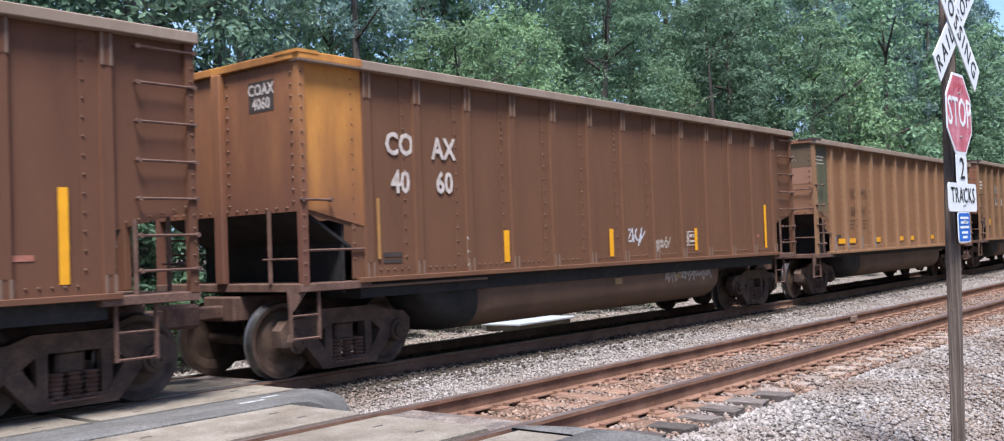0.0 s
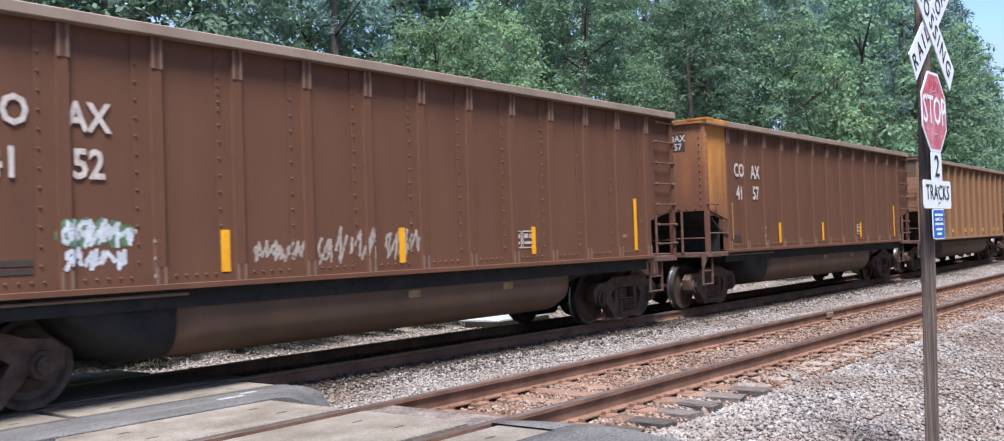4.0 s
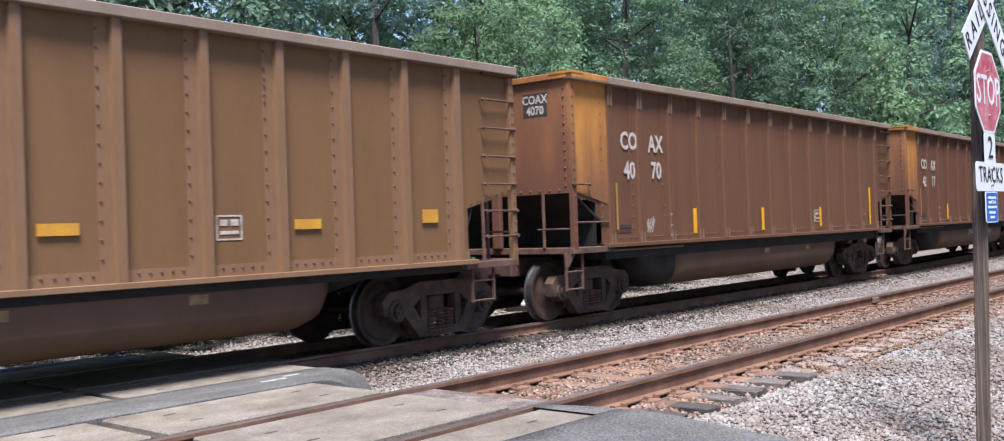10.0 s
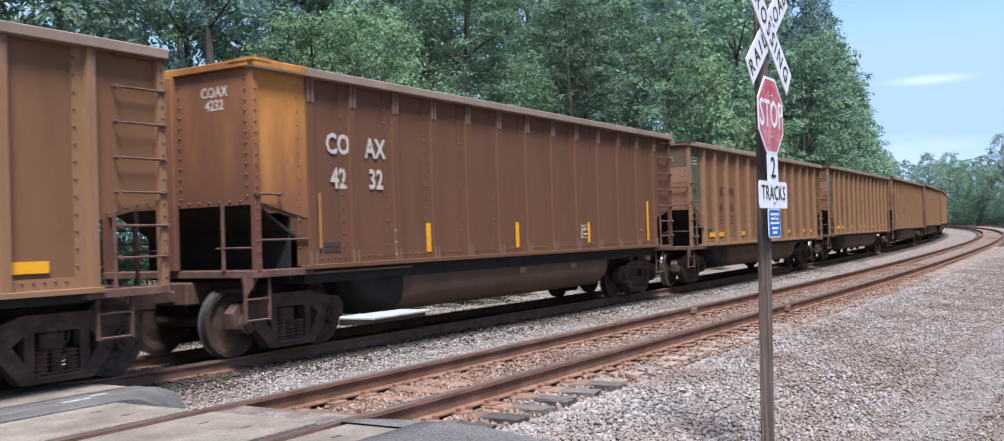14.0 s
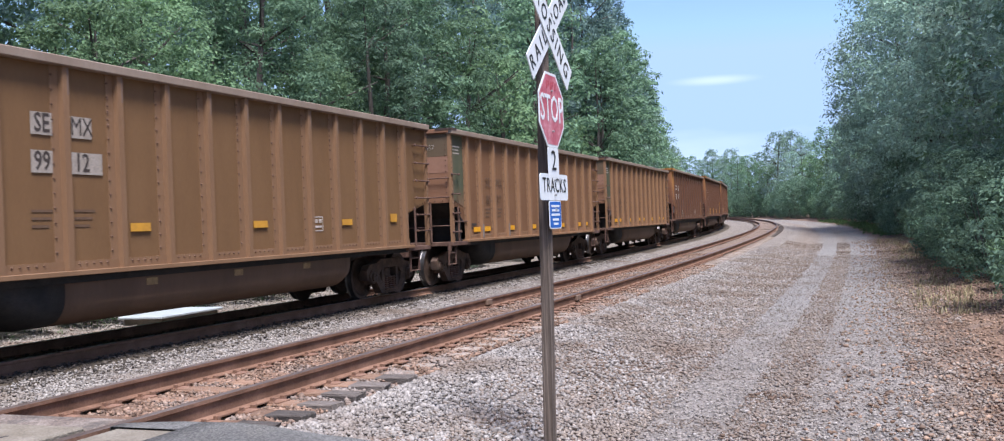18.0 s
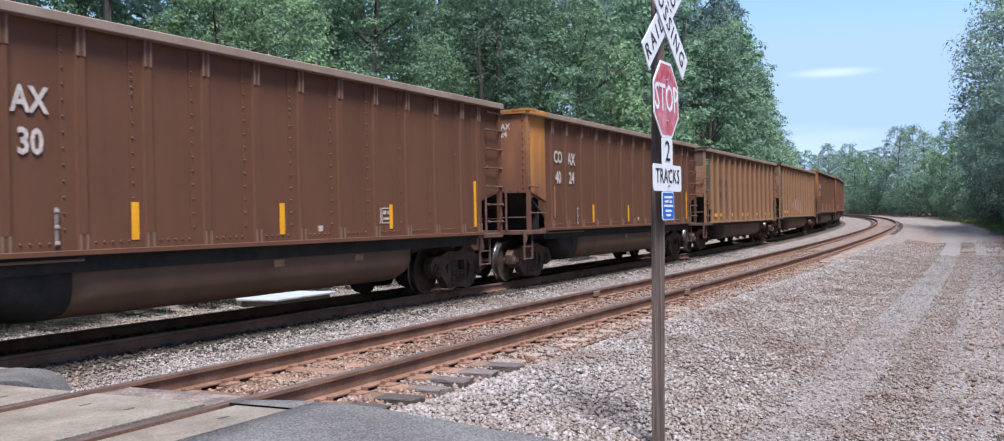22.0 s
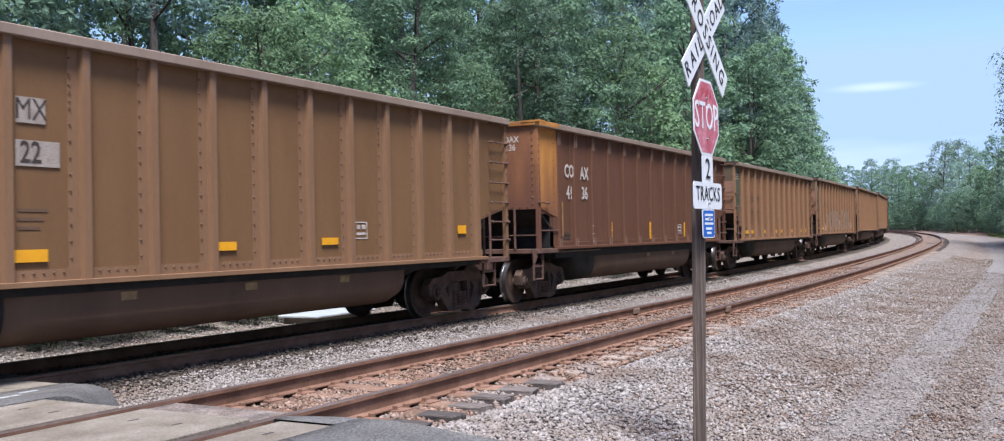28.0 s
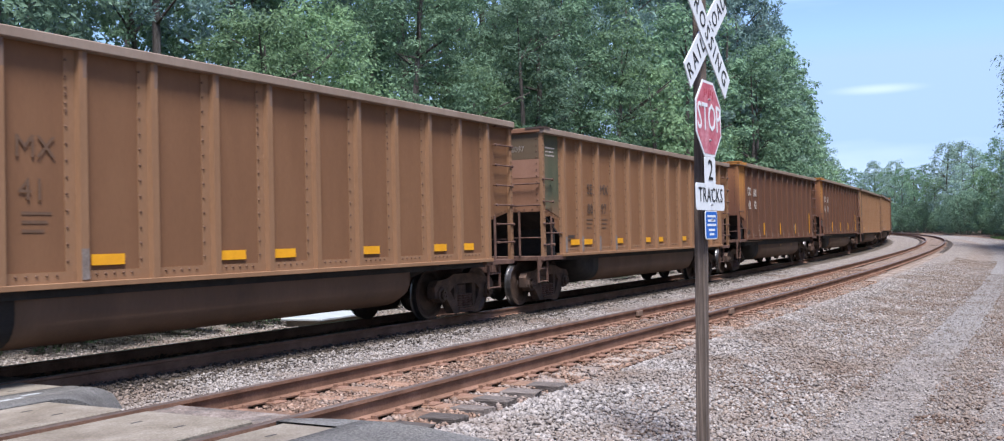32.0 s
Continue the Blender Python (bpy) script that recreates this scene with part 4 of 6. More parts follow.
        # side ladder: rungs on the sheet, in the bay, and steps below
        for sg in (-1, 1):
            lad = (ex * sg < 0)          # ladders stand at opposite corners
            yy = sg * (HW - 0.005)
            zs = [1.46, 1.83, 2.22, 2.62, 3.03, 3.44, 3.82] if lad else [2.24]
            if kind != "brown" and not lad:
                zs = [1.36, 1.83, 2.32, 2.82]
            if sg > 0:            # the side away from the lane: one joined ladder
                bm = bmesh.new()
                for xx in (x - ex * 0.05, x - ex * 0.52):
                    box(bm, xx - 0.014, xx + 0.014, yy - 0.07, yy - 0.03, 0.5, max(zs) + 0.06)
                for z in zs + [0.52, 0.82]:
                    rod(bm, (x - ex * 0.05, yy - 0.05, z), (x - ex * 0.52, yy - 0.05, z), 0.014)
                part("ladder", bm, M_STEP, car)
                continue
            for z in zs:
                bm = bmesh.new()
                xa, xb = x - ex * 0.0, x - ex * (0.68 if lad else 0.46)
                rod(bm, (xa, yy, z), (xb, yy, z), 0.0155)
                for xx in (xa, xb):
                    rod(bm, (xx, yy, z), (xx, yy - sg * 0.08, z), 0.009)
                    rod(bm, (xx, yy + sg * 0.022, z), (xx, yy - sg * 0.022, z), 0.028, 8)
                part("rung", bm, M_STEP, car)
            sa, sb = (x - 0.15, x + 0.29) if ex < 0 else (x - 0.93, x - 0.47)
            for xx in (sa, sb):
                bm = bmesh.new()
                box(bm, xx - 0.016, xx + 0.016, yy - sg * 0.1 - 0.02, yy - sg * 0.1 + 0.02, 0.53, Z_SILL - 0.09)
                part("step_hanger", bm, M_STEP, car)
            for z in (0.55, 0.83):
                bm = bmesh.new()
                rod(bm, (sa, yy - sg * 0.1, z), (sb, yy - sg * 0.1, z), 0.016)
                part("step", bm, M_STEP, car)
            if ex < 0:                           # gusset that carries the steps beyond the platform
                bm = prism(bmesh.new(), [(x - 0.2, Z_SILL - 0.02), (x + 0.1, Z_SILL - 0.02), (x + 0.1, Z_SILL - 0.1), (x - 0.13, Z_SILL - 0.34), (x - 0.17, Z_SILL - 0.34)], "y", yy - sg * 0.1 - 0.012, yy - sg * 0.1 + 0.012)
                part("step_gusset", bm, M_STEP, car)
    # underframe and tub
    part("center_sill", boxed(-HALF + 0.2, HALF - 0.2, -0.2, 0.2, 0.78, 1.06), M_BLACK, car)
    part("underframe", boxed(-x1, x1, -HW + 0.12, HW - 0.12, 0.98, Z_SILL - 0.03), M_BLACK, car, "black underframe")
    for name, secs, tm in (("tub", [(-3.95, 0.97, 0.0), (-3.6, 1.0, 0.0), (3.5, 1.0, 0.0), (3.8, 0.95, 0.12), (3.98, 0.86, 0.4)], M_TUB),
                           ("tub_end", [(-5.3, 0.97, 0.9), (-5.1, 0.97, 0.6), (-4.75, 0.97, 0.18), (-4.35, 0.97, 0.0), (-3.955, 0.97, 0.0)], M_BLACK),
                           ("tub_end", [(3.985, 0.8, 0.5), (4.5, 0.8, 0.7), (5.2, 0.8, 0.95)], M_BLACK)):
        bm = bmesh.new()
        prof = [(1.46, 1.06), (1.46, 0.82), (1.445, 0.70), (1.405, 0.60), (1.335, 0.515), (1.23, 0.45), (1.09, 0.41), (0.92, 0.387), (0.30, 0.38)]
        ring = [(-y, z) for y, z in prof] + [(y, z) for y, z in prof[::-1]]
        rows = []
        for sx, fy, lift in secs:
            rows.append([bm.verts.new((sx, y * fy, 1.06 - (1.06 - z) * (1 - lift))) for y, z in ring])
        for a, b in zip(rows, rows[1:]):
            for i in range(len(ring) - 1):
                bm.faces.new((a[i], a[i + 1], b[i + 1], b[i])).smooth = True
        bm.faces.new(rows[0])
        bm.faces.new(rows[-1])
        bmesh.ops.recalc_face_normals(bm, faces=bm.faces)
        part(name, bm, tm, car, "dirt-brown rounded tub between the trucks" if name == "tub" else "black sloping tub end", smooth=False)
    for px in ((-0.15, 2.0) if brown else ((-2.3, -0.15, 2.0) if kind == "stencil" else ())):
        part("tub_patch", boxed(px - 0.12, px + 0.12, -1.465, -1.455, 0.85, 0.955), M_PATCHD, car, "small pale patch on the tub")
    part("interior_floor", boxed(-x1, x1, -HW + 0.13, HW - 0.13, Z_SILL + 0.02, Z_SILL + 0.05), M_BLACK, car)
    part("brake_rod", rod(bmesh.new(), (-6.3, -1.52, 1.13), (-3.9, -1.56, 1.13), 0.018), M_CAP, car)
    for cx in (-6.2, 6.2):
        add_truck(car, cx)
    # reflectors
    yy = -HW + 0.072
    if brown:
        spots = [(-6.04, 0.05, 1.48, 2.28), (-3.37, 0.12, 1.35, 1.83), (-0.45, 0.115, 1.35, 1.83), (2.62, 0.10, 1.38, 1.82), (5.87, 0.10, 1.36, 2.32)]
    elif kind == "green":
        spots = [(x + 0.2, 0.48, 1.33, 1.46) for x in (-5.8, -5.03, -3.0, -0.92, 0.13, 2.25, 4.36, 5.36)]
    else:
        spots = [(-5.78, 0.5, 1.66, 1.90), (-2.59, 0.42, 1.64, 1.76), (0.43, 0.42, 1.64, 1.76), (3.47, 0.4, 1.64, 1.76), (5.56, 0.3, 1.68, 1.86)]
    for sx, w, z0, z1 in spots:
        ysh = yy + 0.012
        part("reflector", boxed(sx - w / 2, sx + w / 2, ysh - 0.026, ysh - 0.018, z0, z1), M_REFDULL if kind == "stencil" else (M_REFFADE if w == 0.05 else M_REFLECT), car, "yellow reflector strip")
    ys = -HW + 0.087 - 0.004        # just proud of the side sheet
    def bar(xa, xb, z0, z1, m, lab="", y=None):
        y = ys if y is None else y
        return part("marking", boxed(xa, xb, y - 0.003, y, z0, z1), m, car, lab)
    pm = M_STENCILF if kind == "green" else M_STENCIL
    cx, cz = (2.15, 1.62) if brown else ((2.38, 1.68) if kind == "stencil" else (-6.75 + 9.9, 1.72))
    def data_panel(px, pw):
        """A stencilled frame with its unreadable lines inside."""
        bm = bmesh.new()
        rings = [[bm.verts.new((px + a * (pw - e), yv, cz + b * (0.14 - e))) for a, b in ((-1, -1), (1, -1), (1, 1), (-1, 1))] for yv, e in ((ys, 0.0), (ys - 0.003, 0.0), (ys - 0.003, 0.018), (ys, 0.018))]
        for k in range(4):
            for q in range(4):
                bm.faces.new((rings[k][q], rings[k][(q + 1) % 4], rings[(k + 1) % 4][(q + 1) % 4], rings[(k + 1) % 4][q]))
        bmesh.ops.recalc_face_normals(bm, faces=bm.faces)
        frame_ob = part("data_panel", bm, pm, car, "stencilled data panel")
        bm = bmesh.new()
        for a, b, c, d in ((-.72, -.12, .02, .09), (.12, .72, .02, .09), (-.72, .72, -.075, -.035)):
            box(bm, px + a * pw, px + b * pw, ys - 0.003, ys, cz + c, cz + d)
        tagged(part("panel_writing", bm, pm, frame_ob), kind="stuff")
    data_panel(cx, 0.17)
    if brown:
        data_panel(cx + 0.36, 0.165)
    if brown:
        bar(0.78, 0.90, 1.36, 1.47, M_STENCIL, "small white paper patch")
        bar(5.36, 5.58, 1.60, 1.66, M_REDFADE)
    for za, zb in ((1.5, 1.56), (1.42, 1.47)):
        bar(-5.95, -5.6, za, zb, M_STENCILF if kind == "stencil" else M_STENCILB)
    if kind != "brown":
        for k in range(3):
            for xx in ((-4.38, -3.66) if kind == "stencil" else (-4.68, -3.74)):
                bar(xx - 0.19, xx + 0.19 - 0.05 * k, 1.92 - k * 0.1, 1.955 - k * 0.1, M_STENCILF)
        wm = M_STENCIL
        for k in range(3):
            if kind == "green":
                bar(-7.08, -6.62 + (0.0, -0.06, -0.02)[k], 3.52 - k * 0.085, 3.55 - k * 0.085, wm, y=ys - 0.005)
            else:
                bar(-7.1 + (0.02, 0.0, 0.1)[k], -6.6 - (0.04, 0.0, 0.14)[k], 3.26 - k * 0.115, 3.32 - k * 0.115, wm, y=ys - 0.005)
        for k in ((0, 1, 2, 3) if kind == "green" and tint else ((1, 3) if kind == "green" else ())):
            part("post_foot", boxed(POSTS[k] - 0.052, POSTS[k] + 0.052, -HW - 0.007, -HW + 0.002, Z_SILL + 0.06, Z_SILL + 0.42), M_SCUFF, car, "grey scuffed post foot")
    if kind == "stencil":
        for k in range(6):
            part("marking", boxed(-HALF - 0.004, -HALF, -HW + 0.35, -HW + 0.35 + (0.5, 0.42, 0.55, 0.48, 0.3, 0.5)[k], 3.5 - k * 0.1, 3.545 - k * 0.1), M_STENCIL if k < 2 else M_REDFADE, car)
    return car


SHARED = {}
MASTERS = {}
for kind, n in (("brown", 2), ("green", 2), ("stencil", 2)):
    for k in range(n):
        MASTERS[kind, k] = make_car(kind, k)

# the order of the train: kind, tint, first and second half of the marks, number halves
B, G, S = "brown", "green", "stencil"
TRAIN = [(B, 0, "40", "33"), (B, 0, "40", "60"), (G, 1, "80", "51"), (S, 1, "99", "60"), (S, 0, "99", "46"), (B, 0, "41", "52"), (B, 1, "41", "57"),
         (G, 1, "81", "12"), (G, 1, "81", "11"), (B, 0, "42", "01"), (B, 1, "41", "32"), (S, 0, "99", "64"), (B, 0, "40", "70"), (B, 0, "42", "17"),
         (G, 1, "80", "49"), (G, 0, "81", "20"), (B, 0, "42", "32"), (G, 0, "81", "76"), (G, 0, "81", "75"), (S, 0, "99", "40"), (S, 0, "99", "12"),
         (G, 0, "80", "37"), (G, 0, "80", "24"), (B, 0, "42", "61"), (B, 1, "43", "30"), (B, 0, "40", "24"), (G, 0, "81", "34"), (G, 1, "81", "66"),
         (B, 1, "42", "10"), (B, 0, "43", "20"), (S, 0, "99", "22"), (B, 0, "41", "36"), (G, 1, "81", "56"), (G, 1, "81", "57"), (G, 0, "80", "41"),
         (G, 1, "80", "97"), (B, 1, "42", "42"), (B, 0, "41", "18"), (G, 0, "81", "03"), (G, 1, "81", "44"),
         (B, 1, "42", "08"), (B, 0, "41", "61"), (G, 0, "80", "77"), (S, 0, "99", "31"), (B, 0, "42", "55")]
DARKER = (0, 5, 6, 13, 23, 24, 25, 28, 29, 31, 36, 37, 40, 41)      # browner-red cars of the train
TRAIN = [(k, (1 if i in DARKER else 0) if k == B else tint, na, nb) for i, (k, tint, na, nb) in enumerate(TRAIN)]
CARS, SRC = [], {}
for i, (kind, tint, na, nb) in enumerate(TRAIN):
    first = MASTERS.pop((kind, tint), None)
    car = first if first else copy_thing(SRC[kind, tint], Matrix())
    if first:
        SRC[kind, tint] = first
    CARS.append(car)

for car, (kind, tint, na, nb) in zip(CARS, TRAIN):
    ys = -HW + 0.070             # proud of the riveted flanges
    def mark(body, x, z, size, m, bold=0.0, squeeze=1.0, end=False, y=0.0):
        ob = part("lettering", text_mesh(body, size, m, squeeze, bold), None, car)
        ob.location = (x, ys, z)
        if end:
            ob.location = (-HALF - 0.003, y, z)
            ob.rotation_euler = (0, 0, radians(-90))
    shift = {"4261": 0.22, "4330": 0.33, "4024": 0.33, "4320": 0.33}.get(na + nb, 0.0)
    if shift:                    # post spacing differs from car to car
        for c in car.children:
            if (c.name.startswith("side_post") and c.location.x < 6.0) or c.name.startswith("rivets"):
                c.location.x += shift
            elif c.name.startswith(("reflector", "data_panel")):
                c.location.x += 0.3
    if kind == B and na + nb in ("4201", "4261", "4136"):       # strips lost, faded or set elsewhere
        strips = sorted((c for c in car.children if c.name.startswith("reflector")), key=lambda c: c.bound_box[0][0])
        if na + nb == "4136":
            for c in strips[1:4]:
                c.location.x += 0.3
        for c in strips[1:] if na + nb == "4261" else (strips[1:2] if na + nb == "4201" else ()):
            bpy.data.objects.remove(c)
    if na + nb == "4261":
        for sx, z0, z1 in ((-2.74, 1.33, 1.82), (5.95, 1.36, 2.30)):
            part("reflector", boxed(sx - 0.035, sx + 0.035, -HW + 0.058, -HW + 0.066, z0, z1), M_REFFADE, car, "faded yellow reflector strip")
        for c in car.children:
            if c.name.startswith("data_panel"):
                c.location.x += 0.12
    if kind == B:
        bx = -3.24 if na + nb == "4261" else -4.27
        hold = part("tie_bracket", boxed(bx - 0.025, bx + 0.025, -HW + 0.045, -HW + 0.062, 1.30, 1.76, 0.004), M_SCUFF, car, "narrow grey bracket strip")
        for z in (1.34, 1.53, 1.72):
            part("bolt", boxed(bx - 0.035, bx + 0.035, -HW + 0.035, -HW + 0.046, z - 0.022, z + 0.022, 0.006), M_PATCH, hold)
    if kind == B and na + nb == "4132":
        part("marking", boxed(5.80, 5.92, ys - 0.032, ys - 0.022, 1.86, 2.32), M_STENCIL, car, "pale upper half of the reflector")
    if kind == B:
        dx = {"4152": -0.29, "4261": 0.1, "4330": 0.13, "4024": 0.13, "4320": 0.13}.get(na + nb, 0.0)
        for body, x, z in (("CO", -5.6, 3.0), ("AX", -4.72, 2.98), (na, -5.6, 2.49), (nb, -4.72, 2.5)):
            mark(body, x + dx, z, 0.42, M_STENCIL, 0.012, 0.85)
        if na + nb in ("4060", "4157", "4070", "4033"):
            part("patch", boxed(-HALF - 0.0025, -HALF, -1.1, -0.6, 3.38, 3.77), M_STENCILB, car, "black repainted patch")
        mark("COAX", 0, 3.66, 0.2, M_STENCIL, 0.004, 0.9, True, -0.85)
        mark(na + nb, 0, 3.48, 0.2, M_STENCIL, 0.004, 0.9, True, -0.85)
    elif kind == G:
        for body, x, z in (("SE", -4.65, 2.66), ("MX", -3.76, 2.67), (na, -4.65, 2.18), (nb, -3.80, 2.19)):
            mark(body, x, z, 0.36, M_STENCILB if na + nb in ("8120", "8134", "8176") else (M_STENCILF if na + nb in ("8041", "8037", "8024", "8049", "8051") else M_STENCILD), 0.0, 1.0)
        mark("SEMX " + na + nb, 0, 3.5, 0.19, M_STENCIL, 0.004, 0.85, True, -0.75)
    else:
        for body, x, z, w0, w1 in (("SE", -4.36, 3.06, 0.185, 0.17), ("MX", -3.67, 3.05, 0.19, 0.18), (na, -4.37, 2.57, 0.185, 0.17), (nb, -3.68, 2.57, 0.19, 0.37)):
            p = part("patch", boxed(x - w0, x + w1, ys + 0.0015, ys + 0.004, z - 0.145, z + 0.145), M_PATCH, car, "pale repainted patch")
            mark(body, x, z, 0.345, M_STENCILB, 0.0 if body == "MX" else 0.006, 0.8)
        if na + nb == "9922":    # this one carries its strips lower and farther back
            for c in [c for c in car.children if c.name.startswith("reflector")]:
                bpy.data.objects.remove(c)
            for sx, w, z0, z1 in ((-3.72, 0.46, 1.36, 1.50), (-0.72, 0.42, 1.42, 1.54), (1.55, 0.4, 1.46, 1.57), (5.56, 0.3, 1.60, 1.76)):
                part("reflector", boxed(sx - w / 2, sx + w / 2, -HW + 0.058, -HW + 0.066, z0, z1), M_REFLECT, car, "yellow reflector strip")


# ---------------------------------------------------------------- painted tags on some cars
def spray(car, kind, x0, x1, z0, z1, layers, cell=0.016, low=None, seed=0):
    """Spray paint that follows sheet, flanges and posts. layers run from the ground coat up: (material, lines, width),
    lines being strokes of (x, z) points; a stroke of one point is a round cloud. Edges are slightly ragged."""
    xs, zs = np.arange(x0, x1, cell), np.arange(z0, z1, cell)
    X, Z = np.meshgrid(xs, zs)
    rag = 0.5 * np.sin(X * 41 + 3 * np.sin(Z * 29 + seed)) + 0.5 * np.sin(Z * 53 + 2 * np.sin(X * 37 + seed))
    idx = np.full(X.shape, -1)
    for m, (material, lines, width) in enumerate(layers):
        for line in lines:
            d = np.full(X.shape, 9.0)
            if len(line) == 1:
                d = np.hypot(X - line[0][0], (Z - line[0][1]) * 1.25)
            for (ax, az), (bx, bz) in zip(line, line[1:]):
                t = np.clip(((X - ax) * (bx - ax) + (Z - az) * (bz - az)) / ((bx - ax) ** 2 + (bz - az) ** 2 + 1e-9), 0, 1)
                d = np.minimum(d, np.hypot(X - ax - t * (bx - ax), Z - az - t * (bz - az)))
            idx[d < width + 0.006 * rag] = m
    def face_y(x):
        if low:
            return low
        for p in (POSTS_S if kind == "stencil" else POSTS):
            if abs(x - p) < (0.062 if kind == "brown" else 0.05):
                return -HW + post_front(kind) - 0.003
            if -0.285 < x - p < -0.075 and (kind == "brown" or x - p > -0.205):
                return -HW + 0.0715
        return -HW + 0.0845
    ys = [face_y(x) for x in xs]
    bm = bmesh.new()
    for row, z in enumerate(zs):
        c = 0
        while c < len(xs):
            m, e = idx[row, c], c + 1
            while e < len(xs) and idx[row, e] == m and ys[e] == ys[c]:
                e += 1
            if m >= 0:
                f = bm.faces.new([bm.verts.new(v) for v in ((xs[c], ys[c], z), (xs[c] + cell * (e - c), ys[c], z), (xs[c] + cell * (e - c), ys[c], z + cell), (xs[c], ys[c], z + cell))])
                f.material_index = int(m)
            c = e
    tagged(part("painted_tag", bm, [m for m, _, _ in layers], car, "sprayed graffiti"), kind="stuff")


def at(x, z, w, h, *strokes):
    """Strokes in a unit box, set at (x, z) with width w and height h."""
    return [[(x + w * a, z + h * b) for a, b in line] for line in strokes]


def curve(cx, cz, rx, rz, a0, a1, n=9):
    return [(cx + rx * math.cos(radians(a0 + (a1 - a0) * k / n)), cz + rz * math.sin(radians(a0 + (a1 - a0) * k / n))) for k in range(n + 1)]


def scrawl(x0, x1, z0, z1, count, seed):
    """Loose, leaning loops and zigzags that cannot be read."""
    r = random.Random(seed)
    out, w, h = [], (x1 - x0) / count, z1 - z0
    for k in range(count):
        n = r.randrange(4, 7)
        line, top = [], r.random() < 0.5
        for q in range(n):
            a, b = (q + 0.5) / n + r.uniform(-0.22, 0.22), (r.uniform(0.6, 1.1) if top else r.uniform(-0.15, 0.35))
            line.append((x0 + w * (k + a) + 0.25 * h * b, z0 + h * b))
            top = not top
        out.append(line)
        if r.random() < 0.6:
            out += at(x0 + w * k, z0 + h * r.uniform(0.0, 0.4), w * r.uniform(0.5, 0.9), h * r.uniform(0.4, 0.7), curve(0.5, 0.5, 0.5, 0.5, r.uniform(0, 180), r.uniform(220, 420)))
    return out


def car_no(n):
    return CARS[n + 1]


C_LET = [curve(0.5, 0.5, 0.33, 0.4, 50, 300)]
A_LET = [[(0.14, 0.08), (0.42, 0.88), (0.6, 0.88), (0.86, 0.08)], [(0.28, 0.38), (0.74, 0.38)]]
R_LET = [[(0.2, 0.08), (0.22, 0.86)], curve(0.32, 0.66, 0.42, 0.22, 90, -90), [(0.4, 0.42), (0.8, 0.08)]]
E_LET = [curve(0.55, 0.5, 0.38, 0.4, 60, 300), [(0.3, 0.5), (0.75, 0.52)]]
V_LET = [[(0.12, 0.9), (0.34, 0.1), (0.52, 0.15), (0.66, 0.9)]]
D_LET = [[(0.18, 0.1), (0.18, 0.9), (0.55, 0.85), (0.82, 0.6), (0.75, 0.25), (0.45, 0.1), (0.2, 0.1)]]
K_LET = [[(0.18, 0.9), (0.28, 0.1)], [(0.8, 0.9), (0.36, 0.5), (0.62, 0.5), (0.84, 0.12)]]

# small white tags low on the side
spray(car_no(0), B, 0.0, 2.0, 1.35, 2.0, [(M_WHITEG, scrawl(0.08, 0.66, 1.48, 1.86, 2, 3), 0.016), (M_PATCH, scrawl(1.0, 1.62, 1.42, 1.64, 3, 4), 0.016)])
spray(car_no(0), B, 1.4, 3.5, 0.76, 1.05, [(M_PATCH, scrawl(1.5, 3.3, 0.81, 1.0, 6, 23), 0.018)], 0.016, -1.4635)
spray(car_no(12), B, -0.9, 2.4, 0.76, 1.05, [(M_BLUEG, scrawl(-0.8, 2.2, 0.81, 1.0, 11, 24), 0.016)], 0.016, -1.4635)
spray(car_no(4), B, -5.45, -4.3, 1.4, 2.0, [(M_GREENG, scrawl(-5.34, -4.55, 1.72, 1.9, 4, 5), 0.055), (M_WHITEG, scrawl(-5.34, -4.5, 1.70, 1.92, 4, 5) + scrawl(-5.3, -4.6, 1.46, 1.64, 4, 9), 0.024)])
spray(car_no(4), B, -3.1, 0.1, 1.35, 1.95, [(M_PATCH, scrawl(-2.95, -2.2, 1.45, 1.68, 3, 6) + scrawl(-1.95, -1.0, 1.42, 1.82, 4, 7) + scrawl(-0.75, -0.1, 1.45, 1.8, 3, 8), 0.02)])
spray(car_no(11), B, -5.15, -4.65, 1.38, 1.8, [(M_PATCH, scrawl(-5.06, -4.86, 1.44, 1.68, 2, 8), 0.016)])

# a pink and silver piece
L = at(-2.9, 1.25, 1.2, 0.95, *K_LET) + at(-1.8, 1.25, 1.1, 0.95, *A_LET) + at(-0.8, 1.25, 1.1, 0.95, *R_LET) + at(0.3, 1.25, 1.2, 0.95, *E_LET)
spray(car_no(26), G, -3.8, 2.0, 1.18, 2.5, [(M_SILVERG, [[(-3.4, 2.0)], [(0.2, 2.15)], [(1.2, 1.9)]], 0.38), (M_GREYG, L, 0.185), (M_PATCH, L, 0.15), (M_PINKG, L, 0.105), (M_GREYG, at(-2.9, 1.25, 5.0, 0.95, [(0.05, 0.95), (0.2, 0.86), (0.33, 1.0), (0.5, 0.84), (0.66, 1.0), (0.8, 0.86), (0.97, 1.0)]), 0.035)])

